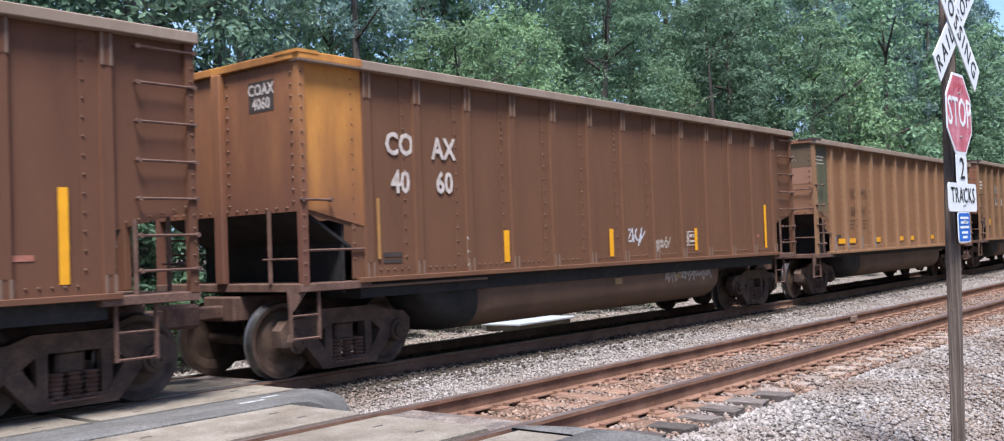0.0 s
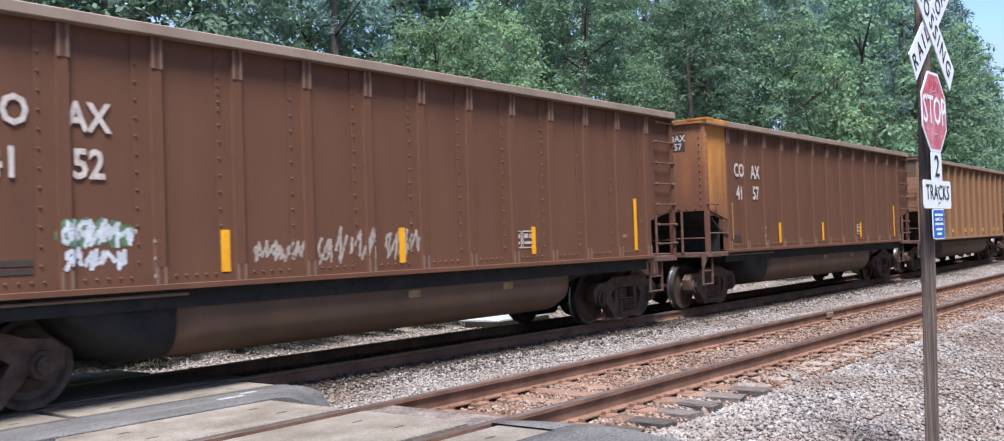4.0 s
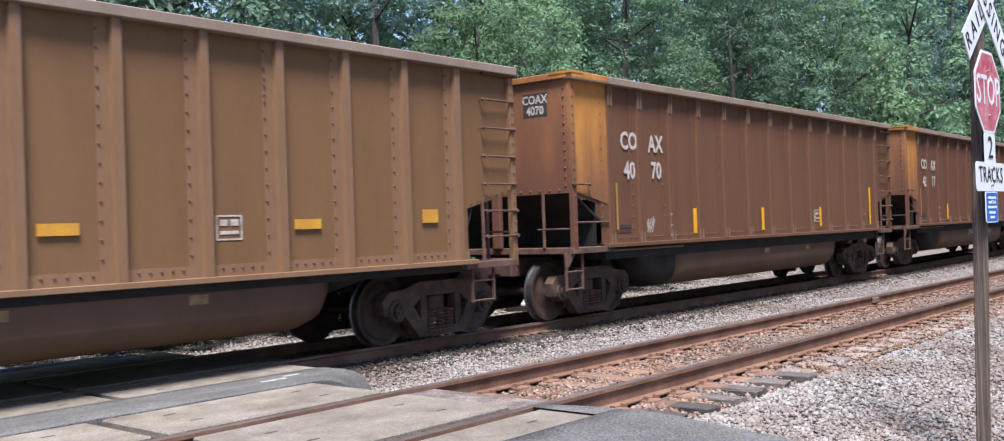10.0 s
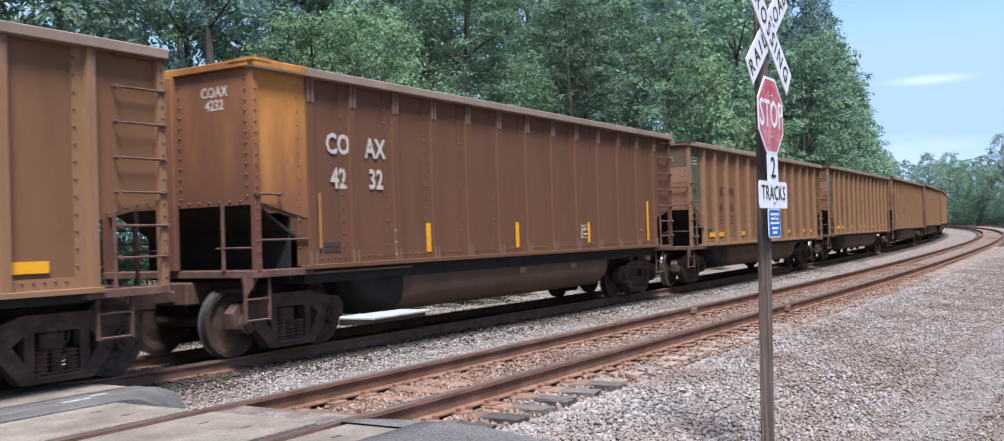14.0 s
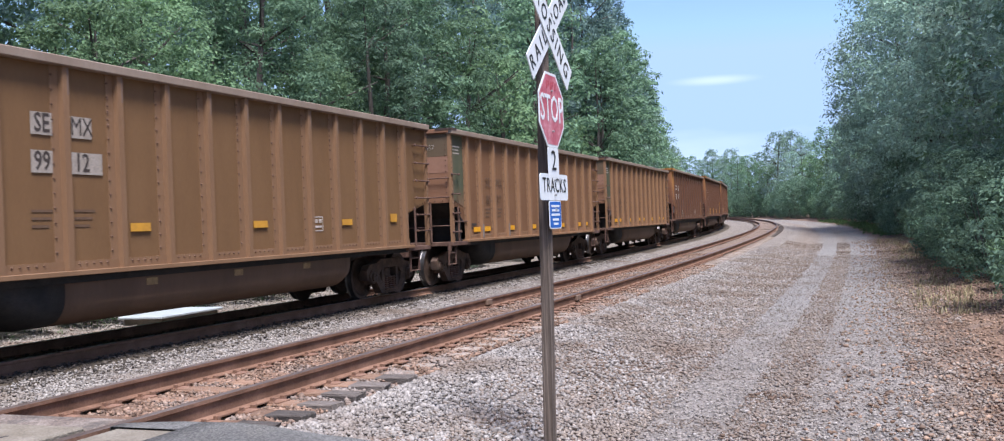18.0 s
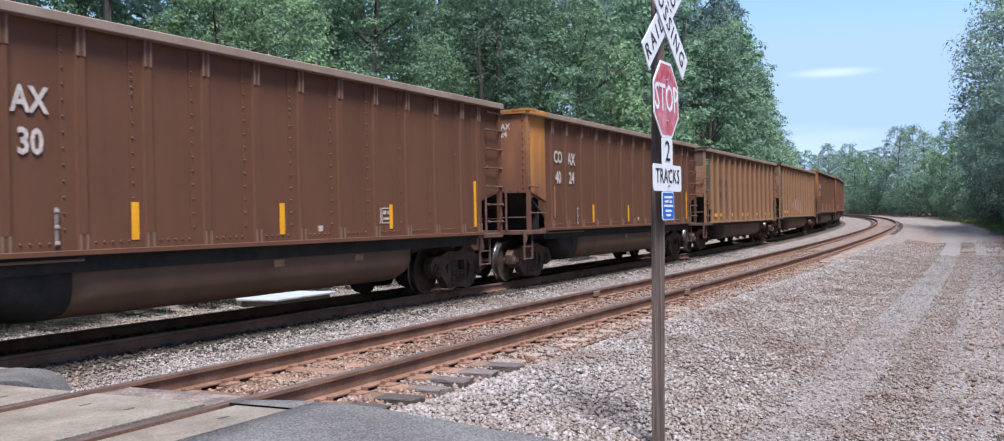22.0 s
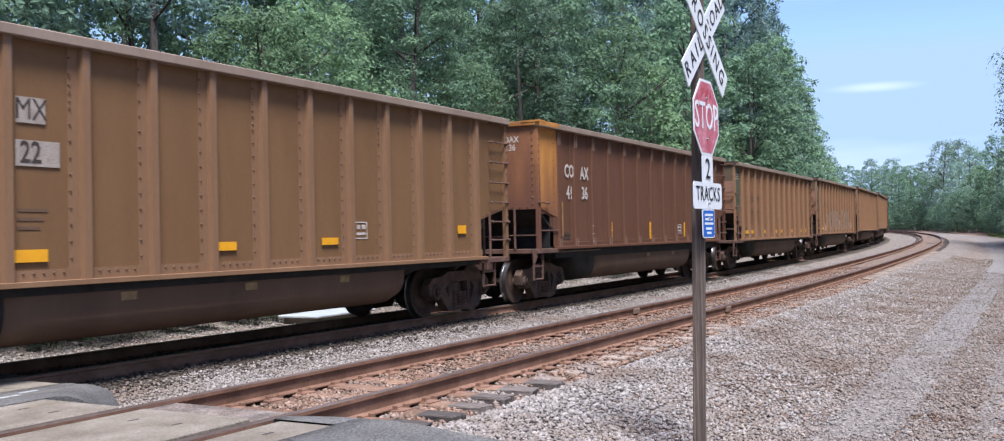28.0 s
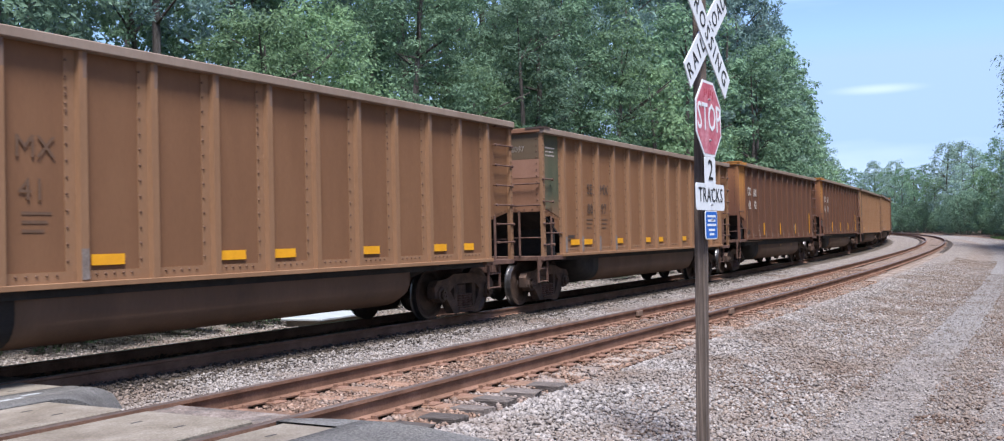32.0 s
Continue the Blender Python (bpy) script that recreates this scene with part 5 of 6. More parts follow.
# the large silver piece with its coloured ends
PIECE = [at(-3.5, 1.2, 1.35, 1.12, *C_LET), at(-2.42, 1.22, 0.98, 1.06, *A_LET), at(-1.74, 1.22, 1.0, 1.1, *R_LET), at(-0.98, 1.22, 1.15, 1.0, *E_LET),
         at(1.05, 1.22, 1.35, 1.2, *V_LET), at(2.0, 1.22, 1.25, 1.2, *D_LET), at(3.05, 1.22, 1.35, 1.08, *E_LET)]
coats = []
for letter in PIECE:
    coats += [(M_GREYG, letter, 0.25), (M_SILVERG, letter, 0.205), (M_PATCH, [[(a + 0.05, b + 0.09) for a, b in line] for line in letter[:1]], 0.016)]
spray(car_no(32), G, -5.4, 6.1, 1.18, 2.5, [
    (M_REDG, [[(-4.9, 1.4)], [(-4.3, 1.3)], [(-3.75, 1.55)], [(4.9, 1.45)], [(5.4, 1.35)]], 0.33),
    (M_TEALG, [[(-3.75, 2.0)], [(-3.55, 1.85)], [(0.45, 1.75)], [(0.62, 1.5)], [(0.3, 1.45)], [(0.2, 1.8)], [(4.75, 1.85)], [(5.6, 1.5)]], 0.3)] + coats + [
    (M_GREYG, [[(-3.4, 1.24), (-2.4, 1.2), (-1.2, 1.24), (0.0, 1.2)], [(1.2, 1.24), (2.4, 1.2), (4.2, 1.24)]], 0.03),
    (M_WHITEG, scrawl(-5.3, -4.3, 1.25, 1.6, 3, 13) + scrawl(0.2, 0.85, 1.5, 1.9, 3, 14) + scrawl(4.4, 5.2, 1.35, 1.75, 4, 16) + scrawl(5.3, 5.9, 1.3, 1.6, 2, 17) + at(-3.8, 1.8, 0.3, 0.3, [(0.2, 0.1), (0.2, 0.9), (0.8, 0.9), (0.8, 0.3)]), 0.024)], 0.014)
spray(car_no(32), G, 6.1, 7.1, 2.0, 3.45, [(M_WHITEG, at(6.36, 2.1, 0.55, 1.25, [(0.05, 0.85), (0.25, 1.0), (0.35, 0.75), (0.2, 0.5), (0.1, 0.75)], [(0.15, 0.0), (0.3, 0.45), (0.5, 0.8), (0.6, 0.55), (0.95, 0.75), (0.6, 0.45)]), 0.02)])
spray(car_no(24), B, -7.0, -6.4, 2.4, 3.2, [(M_DARKG, at(-6.95, 2.5, 0.4, 0.6, [(0.2, 0.0), (0.5, 1.0), (0.6, 0.4), (1.0, 0.8)]), 0.02)])


# ---------------------------------------------------------------- motion
def travelled(t):
    lag = np.interp(t, (0, 1, 2, 4, 7, 8, 9, 12, 13, 14, 16, 18, 24, 27, 28, 29, 30, 31, 32), (0, 0, 0.04, 0, 0, 0.08, 0.11, 0.10, 0.06, 0, 0, -0.08, -0.07, -0.02, 0.16, 0.13, 0.22, 0.30, 0.30))
    return 6.925 + 17.4336 * t - 0.014442 * t * t - 0.000165 * t ** 3 + float(lag)


def car_s(n, t):
    """The car's middle along the line."""
    return PITCH * (n + 1) - travelled(t) + HALF


def motions():
    times = [0.0] + [float(t) for t in range(1, 32)] + [32.0]
    for i, car in enumerate(CARS):
        n = i - 1
        rows = []
        for t in times:
            s = car_s(n, t)
            a, b = track(s - 6.2, SPACING), track(s + 6.2, SPACING)
            th = math.atan2(b[1] - a[1], b[0] - a[0])
            rows.append((t, pose((a[0] + b[0]) / 2, (a[1] + b[1]) / 2, (a[2] + b[2]) / 2 + DROP, 0, 0, math.degrees(th))))
        walk(car, rows)
        # wheels turn while the car is near; farther off they only roll along
        ticks = [k / FPS for k in range(0, 32 * FPS + 1) if -4.0 < car_s(n, k / FPS) < 34.0]
        if len(ticks) < 3:
            continue
        sets = [c for tr in car.children for c in tr.children if c.name.startswith("wheelset")]
        for w in sets:
            x = w.location.x
            turn = [(t, pose(x, 0, WHEEL_R, 0, -math.degrees(travelled(t) / WHEEL_R) % 360, 0)) for t in ticks]
            if ticks[0] > 0:
                turn.insert(0, (0.0, turn[0][1]))
            if ticks[-1] < 32:
                turn.append((32.0, turn[-1][1]))
            walk(w, turn)


# ---------------------------------------------------------------- crossing sign
def plate(outline, y0, y1):
    """A thin board in the x-z plane with its front at y0."""
    return prism(bmesh.new(), outline, "y", y0, y1)


def rounded(x0, x1, z0, z1, r):
    pts = []
    for cx, cz, a0 in ((x1 - r, z1 - r, 0), (x0 + r, z1 - r, 90), (x0 + r, z0 + r, 180), (x1 - r, z0 + r, 270)):
        for k in range(5):
            a = radians(a0 + k * 22.5)
            pts.append((cx + r * math.cos(a), cz + r * math.sin(a)))
    return pts


def letters(body, size, m, parent, x, y, z, squeeze=1.0, bold=0.0, lean=0.0, gap=1.0):
    ob = part("lettering", text_mesh(body, size, m, squeeze, bold, gap), None, parent)
    ob.location, ob.rotation_euler = (x, y, z), (0, radians(lean), 0)
    return ob


def crossing_sign():
    top = thing("crossing_sign", "weathered wooden post with crossbuck, faded stop sign and plaques", "road sign", pose(9.45, -3.56, -0.5, 0, 0, -1.5))
    g = 0.5
    bm = boxed(-0.064, 0.046, -0.045, 0.035, 0.0, 4.05, 0.008)
    bmesh.ops.subdivide_edges(bm, edges=[e for e in bm.edges if abs(e.verts[0].co.z - e.verts[1].co.z) > 1], cuts=14)
    for v in bm.verts:
        v.co.y += 0.02 - 0.07 * v.co.z / 4.05
        v.co.x += 0.006 * noise.noise(Vector((v.co.z * 0.9, v.co.x * 20, 1.0)))
        v.co.y += 0.005 * noise.noise(Vector((v.co.z * 0.9, v.co.y * 20, 5.0)))
    part("post", bm, M_POLE, top, "weathered grey-brown square timber post")
    yf = -0.1
    # crossbuck: two crossed boards
    for lean, words, yy in ((-39.0, ("RAIL", "ROAD"), yf), (39.0, ("CROSSING",), yf - 0.010)):
        b = part("crossbuck_blade", boxed(-0.61, 0.61, -0.004, 0.004, -0.1145, 0.1145, 0.0), [M_SIGNW], top, "white crossbuck board with black letters")
        b.location, b.rotation_euler = (0, yy, 2.97 + g), (0, radians(lean), 0)
        if len(words) == 2:
            for w, x, gp in (("RAIL", -0.345, 1.5), ("ROAD", 0.345, 1.2)):
                letters(w, 0.185, M_INK, b, x, -0.0065, 0, 0.95, 0.0, 0.0, gp)
        else:
            letters("CROSSING", 0.185, M_INK, b, 0, -0.0065, 0, 1.0, 0.0, 0.0, 1.3)
    # stop sign
    R = 0.305 / math.cos(math.pi / 8)
    octo = lambda r: [(r * math.cos(math.pi / 8 + k * math.pi / 4), r * math.sin(math.pi / 8 + k * math.pi / 4)) for k in range(8)]
    st = part("stop_sign", plate(octo(R), -0.003, 0.003), M_SIGNW, top, "faded scratched red octagonal stop sign")
    st.location = (0, yf, 2.295 + g)
    f = part("red_face", plate(octo(R * 0.93), -0.0045, -0.0032), M_SIGNR, st)
    letters("STOP", 0.31, M_SIGNW, st, 0, -0.0065, 0.0, 0.76, 0.002)
    for k, (x, z, w, h) in enumerate(((-0.10, 0.20, 0.022, 0.07), (-0.055, 0.215, 0.02, 0.05), (0.0, 0.2, 0.024, 0.075), (0.05, 0.215, 0.02, 0.05), (0.10, 0.195, 0.022, 0.07))):
        sc = part("scratch", plate([(x - w, z - h * 0.5), (x + w * 0.6, z - h * 0.35), (x + w, z + h * 0.45), (x - w * 0.2, z + h * 0.5)], -0.0056, -0.0047), M_SIGNDR, st, "bare dark red scratch")
    # plaque of two tracks, an upside-down T
    tp = part("tracks_plaque", plate(rounded(-0.345, 0.345, -0.107, 0.107, 0.03), -0.003, 0.003), M_SIGNW, top, "white plaque with black letters")
    tp.location = (0, yf, 1.663 + g)
    letters("TRACKS", 0.165, M_INK, tp, 0, -0.0055, 0.01, 0.9, 0.0, 0.0, 1.1)
    t2 = part("number_plaque", plate(rounded(-0.13, 0.13, -0.13, 0.115, 0.025), -0.0025, 0.0025), M_SIGNW, top, "white plaque with a black numeral")
    t2.location = (0, yf - 0.001, 1.873 + g)
    letters("2", 0.235, M_INK, t2, 0, -0.006, 0.0, 1.1, 0.0)
    bl = part("blue_plaque", plate(rounded(-0.145, 0.145, -0.115, 0.115, 0.025), -0.003, 0.003), M_SIGNW, top, "small blue notice plaque with white lines of writing")
    bl.location = (0.0, yf, 1.438 + g)
    part("blue_face", plate(rounded(-0.136, 0.136, -0.106, 0.106, 0.02), -0.0042, -0.0031), M_SIGNB, bl)
    for z, hw in ((0.07, 0.10), (0.035, 0.09), (0.0, 0.105), (-0.04, 0.075), (-0.075, 0.055)):
        part("writing_bar", boxed(-hw, hw, -0.0054, -0.0043, z - 0.009, z + 0.009), M_SIGNW, bl)
    for z in (3.05, 2.9, 2.45, 2.12, 1.72, 1.6, 1.48):
        bm = rod(bmesh.new(), (0.0, yf - 0.02, z + g), (0.0, -0.05, z + g), 0.009, 8)
        part("bolt", bm, M_ALU, top)
    return top


crossing_sign()


# ---------------------------------------------------------------- rough woods
def leaf_mesh(name, n_clump, leaves, rad, h0, h1, size, material, seed, shape=1.0):
    rng = np.random.default_rng(seed)
    verts, faces = [], []
    for c in range(n_clump):
        u = (c + rng.random()) / n_clump
        z = h0 + (h1 - h0) * u
        prof = rad * (math.sin(math.pi * min(1, 0.15 + 0.85 * u)) ** 0.7 * 0.8 + 0.2) * shape
        a = c * 2.4 + rng.uniform(-0.6, 0.6)
        rr = prof * (0.3 + 0.7 * rng.random() ** 0.4)
        cx, cy = rr * math.cos(a), rr * math.sin(a)
        cr = rad * rng.uniform(0.15, 0.33)
        d = rng.normal(size=(leaves, 3))
        d /= np.linalg.norm(d, axis=1)[:, None]
        d[:, 2] = np.where(rng.random(leaves) < 0.75, np.abs(d[:, 2]), d[:, 2])
        lump = 1 + 0.22 * np.sin(d[:, :1] * 5 + c) * np.cos(d[:, 1:2] * 4 + 2 * c)
        pos = d * cr * lump * rng.uniform(0.62, 1.06, (leaves, 1)) * np.array([1, 1, 0.72]) + [cx, cy, z]
        nrm = d * 1.0 + rng.normal(size=(leaves, 3)) * 0.38 + [0, 0, 0.35]
        nrm /= np.linalg.norm(nrm, axis=1)[:, None]
        t = np.cross(nrm, rng.normal(size=(leaves, 3)))
        t /= np.linalg.norm(t, axis=1)[:, None]
        b = np.cross(nrm, t)
        s = size * rng.uniform(0.6, 1.3, (leaves, 1))
        p0, p1, p2, p3 = pos - t * s, pos - b * s * 0.45 + nrm * s * 0.12, pos + t * s, pos + b * s * 0.45 + nrm * s * 0.12
        base = len(verts)
        verts.extend(np.stack([p0, p1, p2, p3], 1).reshape(-1, 3).tolist())
        faces.extend([(base + 4 * k, base + 4 * k + 1, base + 4 * k + 2, base + 4 * k + 3) for k in range(leaves)])
    me = bpy.data.meshes.new(name)
    me.from_pydata(verts, [], faces)
    me.materials.append(material)
    me.update()
    return me


def trunk_mesh(h, r, seed, limbs=7):
    rng = random.Random(seed)
    bm = bmesh.new()
    pts = []
    x = y = 0.0
    for k in range(7):
        pts.append(Vector((x, y, h * k / 6)))
        x += rng.uniform(-0.2, 0.2)
        y += rng.uniform(-0.2, 0.2)
    for k in range(6):
        rod(bm, pts[k], pts[k + 1], r * (1 - k / 7), 8, r * (1 - (k + 1) / 7))
    for _ in range(limbs):
        k = rng.randint(2, 5)
        a = rng.uniform(0, 6.28)
        L = rng.uniform(1.2, 2.8)
        q = pts[k] + Vector((math.cos(a) * L, math.sin(a) * L, rng.uniform(0.4, 1.6)))
        rod(bm, pts[k], q, r * 0.3, 5, r * 0.1)
    return mesh_of("trunk", bm, M_BARK)


def pine_mesh(h, low, rad, tufts, needles, length, material, seed):
    """Tufts of needles at the ends of tiered boughs, open between them."""
    rng = np.random.default_rng(seed)
    V, n_all = [], 0
    for c in range(tufts):
        u = rng.random() ** 0.8
        z = low + (h - low) * u
        reach = rad * (1.05 - 0.75 * u) * rng.uniform(0.35, 1.0)
        a = rng.integers(0, 26) * 2.4 + rng.normal() * 0.22
        cen = np.array([reach * math.cos(a), reach * math.sin(a), z + 0.25 * reach * rng.uniform(-0.2, 0.5)])
        d = rng.normal(size=(needles, 3)) + [0, 0, 0.35]
        d /= np.linalg.norm(d, axis=1)[:, None]
        s = length * rng.uniform(0.6, 1.2, (needles, 1))
        pos = cen + d * s * 0.35 + rng.normal(size=(needles, 3)) * 0.16
        w = np.cross(d, rng.normal(size=(needles, 3)))
        w /= np.linalg.norm(w, axis=1)[:, None]
        w *= s * 0.11
        V.append(np.stack([pos - w, pos + d * s * 0.5 - w * 1.6, pos + d * s, pos + d * s * 0.5 + w * 1.6], 1).reshape(-1, 3))
        n_all += needles
    me = bpy.data.meshes.new("crown")
    me.from_pydata(np.concatenate(V).tolist(), [], [(4 * k, 4 * k + 1, 4 * k + 2, 4 * k + 3) for k in range(n_all)])
    me.materials.append(material)
    me.update()
    return me


def tree_source(seed, h, rad, lm, low, clumps=85, leaves=95, size=0.16, pine=False):
    t = thing("tree", "", "tree")
    part("trunk", trunk_mesh(h * 0.93, 0.17 + rad * 0.02, seed, 9), None, t)
    if pine:
        part("crown", pine_mesh(h, low, rad, clumps, leaves, size, LEAF[lm], seed), None, t)
    else:
        part("crown", leaf_mesh("crown", clumps, leaves, rad, low, h, size, LEAF[lm], seed), None, t)
    return t


TREES = [tree_source(11, 12, 3.2, 0, 1.2, 110, 190, 0.08), tree_source(12, 14, 3.4, 2, 2.0, 115, 190, 0.085), tree_source(13, 9.5, 3.0, 1, 0.8, 100, 190, 0.076),
         tree_source(14, 19, 3.1, 3, 7.5, 130, 90, 0.24, True), tree_source(15, 15, 3.6, 0, 2.0, 125, 190, 0.088), tree_source(16, 12, 3.4, 2, 0.6, 115, 190, 0.082)]
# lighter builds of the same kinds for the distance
# two of them use the palest leaves, with haze put into the colour
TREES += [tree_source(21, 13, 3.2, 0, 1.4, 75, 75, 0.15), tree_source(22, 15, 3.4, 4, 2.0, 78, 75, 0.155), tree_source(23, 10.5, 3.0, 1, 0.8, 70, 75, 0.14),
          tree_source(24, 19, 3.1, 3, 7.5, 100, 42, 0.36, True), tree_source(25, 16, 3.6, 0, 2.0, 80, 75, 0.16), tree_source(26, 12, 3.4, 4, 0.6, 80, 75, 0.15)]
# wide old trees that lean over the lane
# their leaf colour is paled in place of haze and missing light
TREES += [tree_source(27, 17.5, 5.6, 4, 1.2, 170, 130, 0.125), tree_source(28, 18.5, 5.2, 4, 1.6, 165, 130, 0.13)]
TREELABEL = ["leafy green broadleaf tree at the edge of the woods", "dark green broadleaf tree in the woods", "light green young broadleaf tree at the wood's edge",
             "tall pine with a bare lower trunk", "large green broadleaf tree beside the tracks", "dense dark green tree with branches to the ground"] * 2 + ["tall wide broadleaf tree leaning over the gravel lane", "tall green broadleaf tree hung with creepers beside the lane"]
rng = random.Random(5)
used = [False] * len(TREES)


def plant(k, s, o, sc, group):
    x, y, g, th = track(s, o)
    m = pose(x, y, g + ground_z(s, o) - 0.1, 0, 0, rng.uniform(0, 360)) @ Matrix.Scale(sc, 4)
    if not used[k]:
        used[k] = True
        t = TREES[k]
        t.matrix_basis = m
    else:
        t = TREES[k].copy()
        scene.collection.objects.link(t)
        for c in TREES[k].children:
            d = c.copy()
            scene.collection.objects.link(d)
            d.parent = t
        t.matrix_basis = m
    return tagged(t, TREELABEL[k], "tree", group)


s = -6.0
while s < 260:
    fine = 0 if s < 48 else 6
    for o in ((13.2, 17.0, 21.5) if s < 140 else (13.5,)):
        k = rng.choice((0, 1, 2, 4, 2) if o < 14 else ((0, 1, 3, 4, 2) if o < 19 else (3, 3, 3, 4)))
        if s < 60 and 14 < o < 19 and rng.random() < 0.5:
            continue
        sc = rng.uniform(0.8, 1.2) * (1.0 if o < 14 else (1.06 if o < 19 else (1.3 if 28 < s < 110 else 1.12)))
        plant(k + (fine if o < 19 else (0 if s < 34 else 6)), s + rng.uniform(-1.6, 1.6), o + rng.uniform(-1.0, 1.2), sc, "trees of the far wood")
    s += 4.4 if s < 100 else 6.5
for s in np.arange(-4, 76, 5.0):
    plant(rng.choice((6, 7, 10)), float(s) + rng.uniform(-1.5, 1.5), 27.0 + rng.uniform(-1.5, 1.5), rng.uniform(1.0, 1.3), "trees of the far wood")
for s, o, sc, k in ((80, 15.0, 1.12, 9), (87, 14.2, 1.22, 9), (94, 15.4, 1.3, 9), (101, 14.4, 1.22, 9), (107, 15.2, 1.18, 9), (114, 14.2, 1.02, 9), (122, 14.6, 0.95, 9),
                    (130, 13.4, 1.0, 9), (139, 13.6, 0.95, 9), (148, 13.2, 0.9, 9), (157, 13.4, 0.95, 10), (167, 13.2, 0.92, 7), (176, 13.0, 0.9, 10), (186, 13.0, 0.88, 7), (197, 13.0, 0.85, 10),
                    (112, 11.4, 0.95, 8), (120, 11.0, 0.9, 11), (128, 10.9, 0.92, 8), (136, 10.8, 0.85, 11), (144, 10.8, 0.9, 8), (153, 11.0, 0.82, 11), (163, 11.2, 0.88, 8), (174, 11.4, 0.85, 11),
                    (90, 13.4, 1.15, 10), (98, 13.6, 1.2, 10), (106, 13.4, 1.12, 7), (116, 13.6, 1.05, 10)):
    plant(k, s, o, sc, "trees of the far wood")
s = 20.0
while s < 330:
    fine = 0 if s < 40 else 6
    for o in ((-13.4,) if s < 100 else (-12.6, -17.5)):
        k = rng.choice((0, 2, 2, 4, 0) if s < 100 else (0, 1, 5, 4, 2))
        plant(k + (fine if o > -14 else 6), s + rng.uniform(-1.2, 1.2), o + rng.uniform(-0.6, 0.5), rng.uniform(0.8, 1.1), "trees beside the lane")
    s += 7.5 if s < 100 else 8.0
for s, o, sc, k in ((27, -15.6, 1.0, 12), (34, -15.8, 1.06, 13), (42, -15.2, 0.98, 12), (50, -15.2, 1.08, 13), (58, -14.2, 1.0, 12), (66, -13.2, 1.1, 13), (74, -12.0, 1.08, 12), (82, -10.9, 1.12, 13), (90, -11.0, 1.08, 12), (99, -12.6, 0.85, 13)):
    plant(k, s, o, sc, "trees beside the lane")


for k, t in enumerate(TREES):          # kinds that found no place
    if not used[k]:
        for c in list(t.children):
            bpy.data.objects.remove(c)
        bpy.data.objects.remove(t)


def shrub_source(seed, rad, h, lm, clumps, leaves, size):
    t = thing("shrub", "", "shrub")
    bm = bmesh.new()
    r = random.Random(seed)
    for _ in range(9):
        a, L = r.uniform(0, 6.28), r.uniform(0.3, 0.8) * rad
        rod(bm, (0.1 * math.cos(a), 0.1 * math.sin(a), 0), (L * math.cos(a), L * math.sin(a), h * r.uniform(0.5, 0.9)), 0.02, 5, 0.008)
    part("branchwork", bm, M_BARK, t)
    part("foliage", leaf_mesh("foliage", clumps, leaves, rad, 0.15, h, size, LEAF[lm], seed), None, t)
    return t


SHRUBS = [shrub_source(31, 1.3, 2.2, 0, 60, 110, 0.05), shrub_source(32, 1.0, 1.4, 1, 48, 100, 0.046), shrub_source(33, 1.6, 3.0, 2, 70, 120, 0.056)]
first = [True] * 3


def plant_shrub(k, s, o, sc):
    x, y, g, th = track(s, o)
    m = pose(x, y, g + ground_z(s, o) - 0.05, 0, 0, rng.uniform(0, 360)) @ Matrix.Scale(sc, 4)
    t = SHRUBS[k]
    if not first[k]:
        t = t.copy()
        scene.collection.objects.link(t)
        for c in SHRUBS[k].children:
            d = c.copy()
            scene.collection.objects.link(d)
            d.parent = t
    first[k] = False
    t.matrix_basis = m
    tagged(t, ("leafy green shrub at the foot of the woods", "low light green bush at the wood's edge", "tall dark green shrub under the trees")[k], "shrub", "shrubs along the woods")


for s in np.arange(2, 70, 2.6):
    plant_shrub(rng.choice((0, 1, 2)), s + rng.uniform(-0.8, 0.8), 11.3 + rng.uniform(-0.5, 0.7), rng.uniform(0.8, 1.3))
for s in np.arange(17.5, 75, 2.4):
    plant_shrub(rng.choice((0, 2, 2, 1)), s + rng.uniform(-0.7, 0.7), -8.9 + rng.uniform(-0.5, 0.4), rng.uniform(0.75, 1.15))


for s in np.arange(78, 330, 5.0):
    plant_shrub(rng.choice((0, 2, 2)), s + rng.uniform(-1, 1), -10.2 + rng.uniform(-0.8, 0.5), rng.uniform(1.5, 2.1))
for s in np.arange(74, 200, 5.5):
    plant_shrub(rng.choice((0, 2, 2)), s + rng.uniform(-1, 1), 12.2 + rng.uniform(-0.5, 0.8), rng.uniform(1.4, 1.9))
for s, o, sc in ((7.4, 12.0, 1.5), (10.6, 11.9, 1.65), (13.2, 12.2, 1.6), (16.0, 11.9, 1.7), (19.2, 12.2, 1.6)):
    plant_shrub(0, s, o, sc)


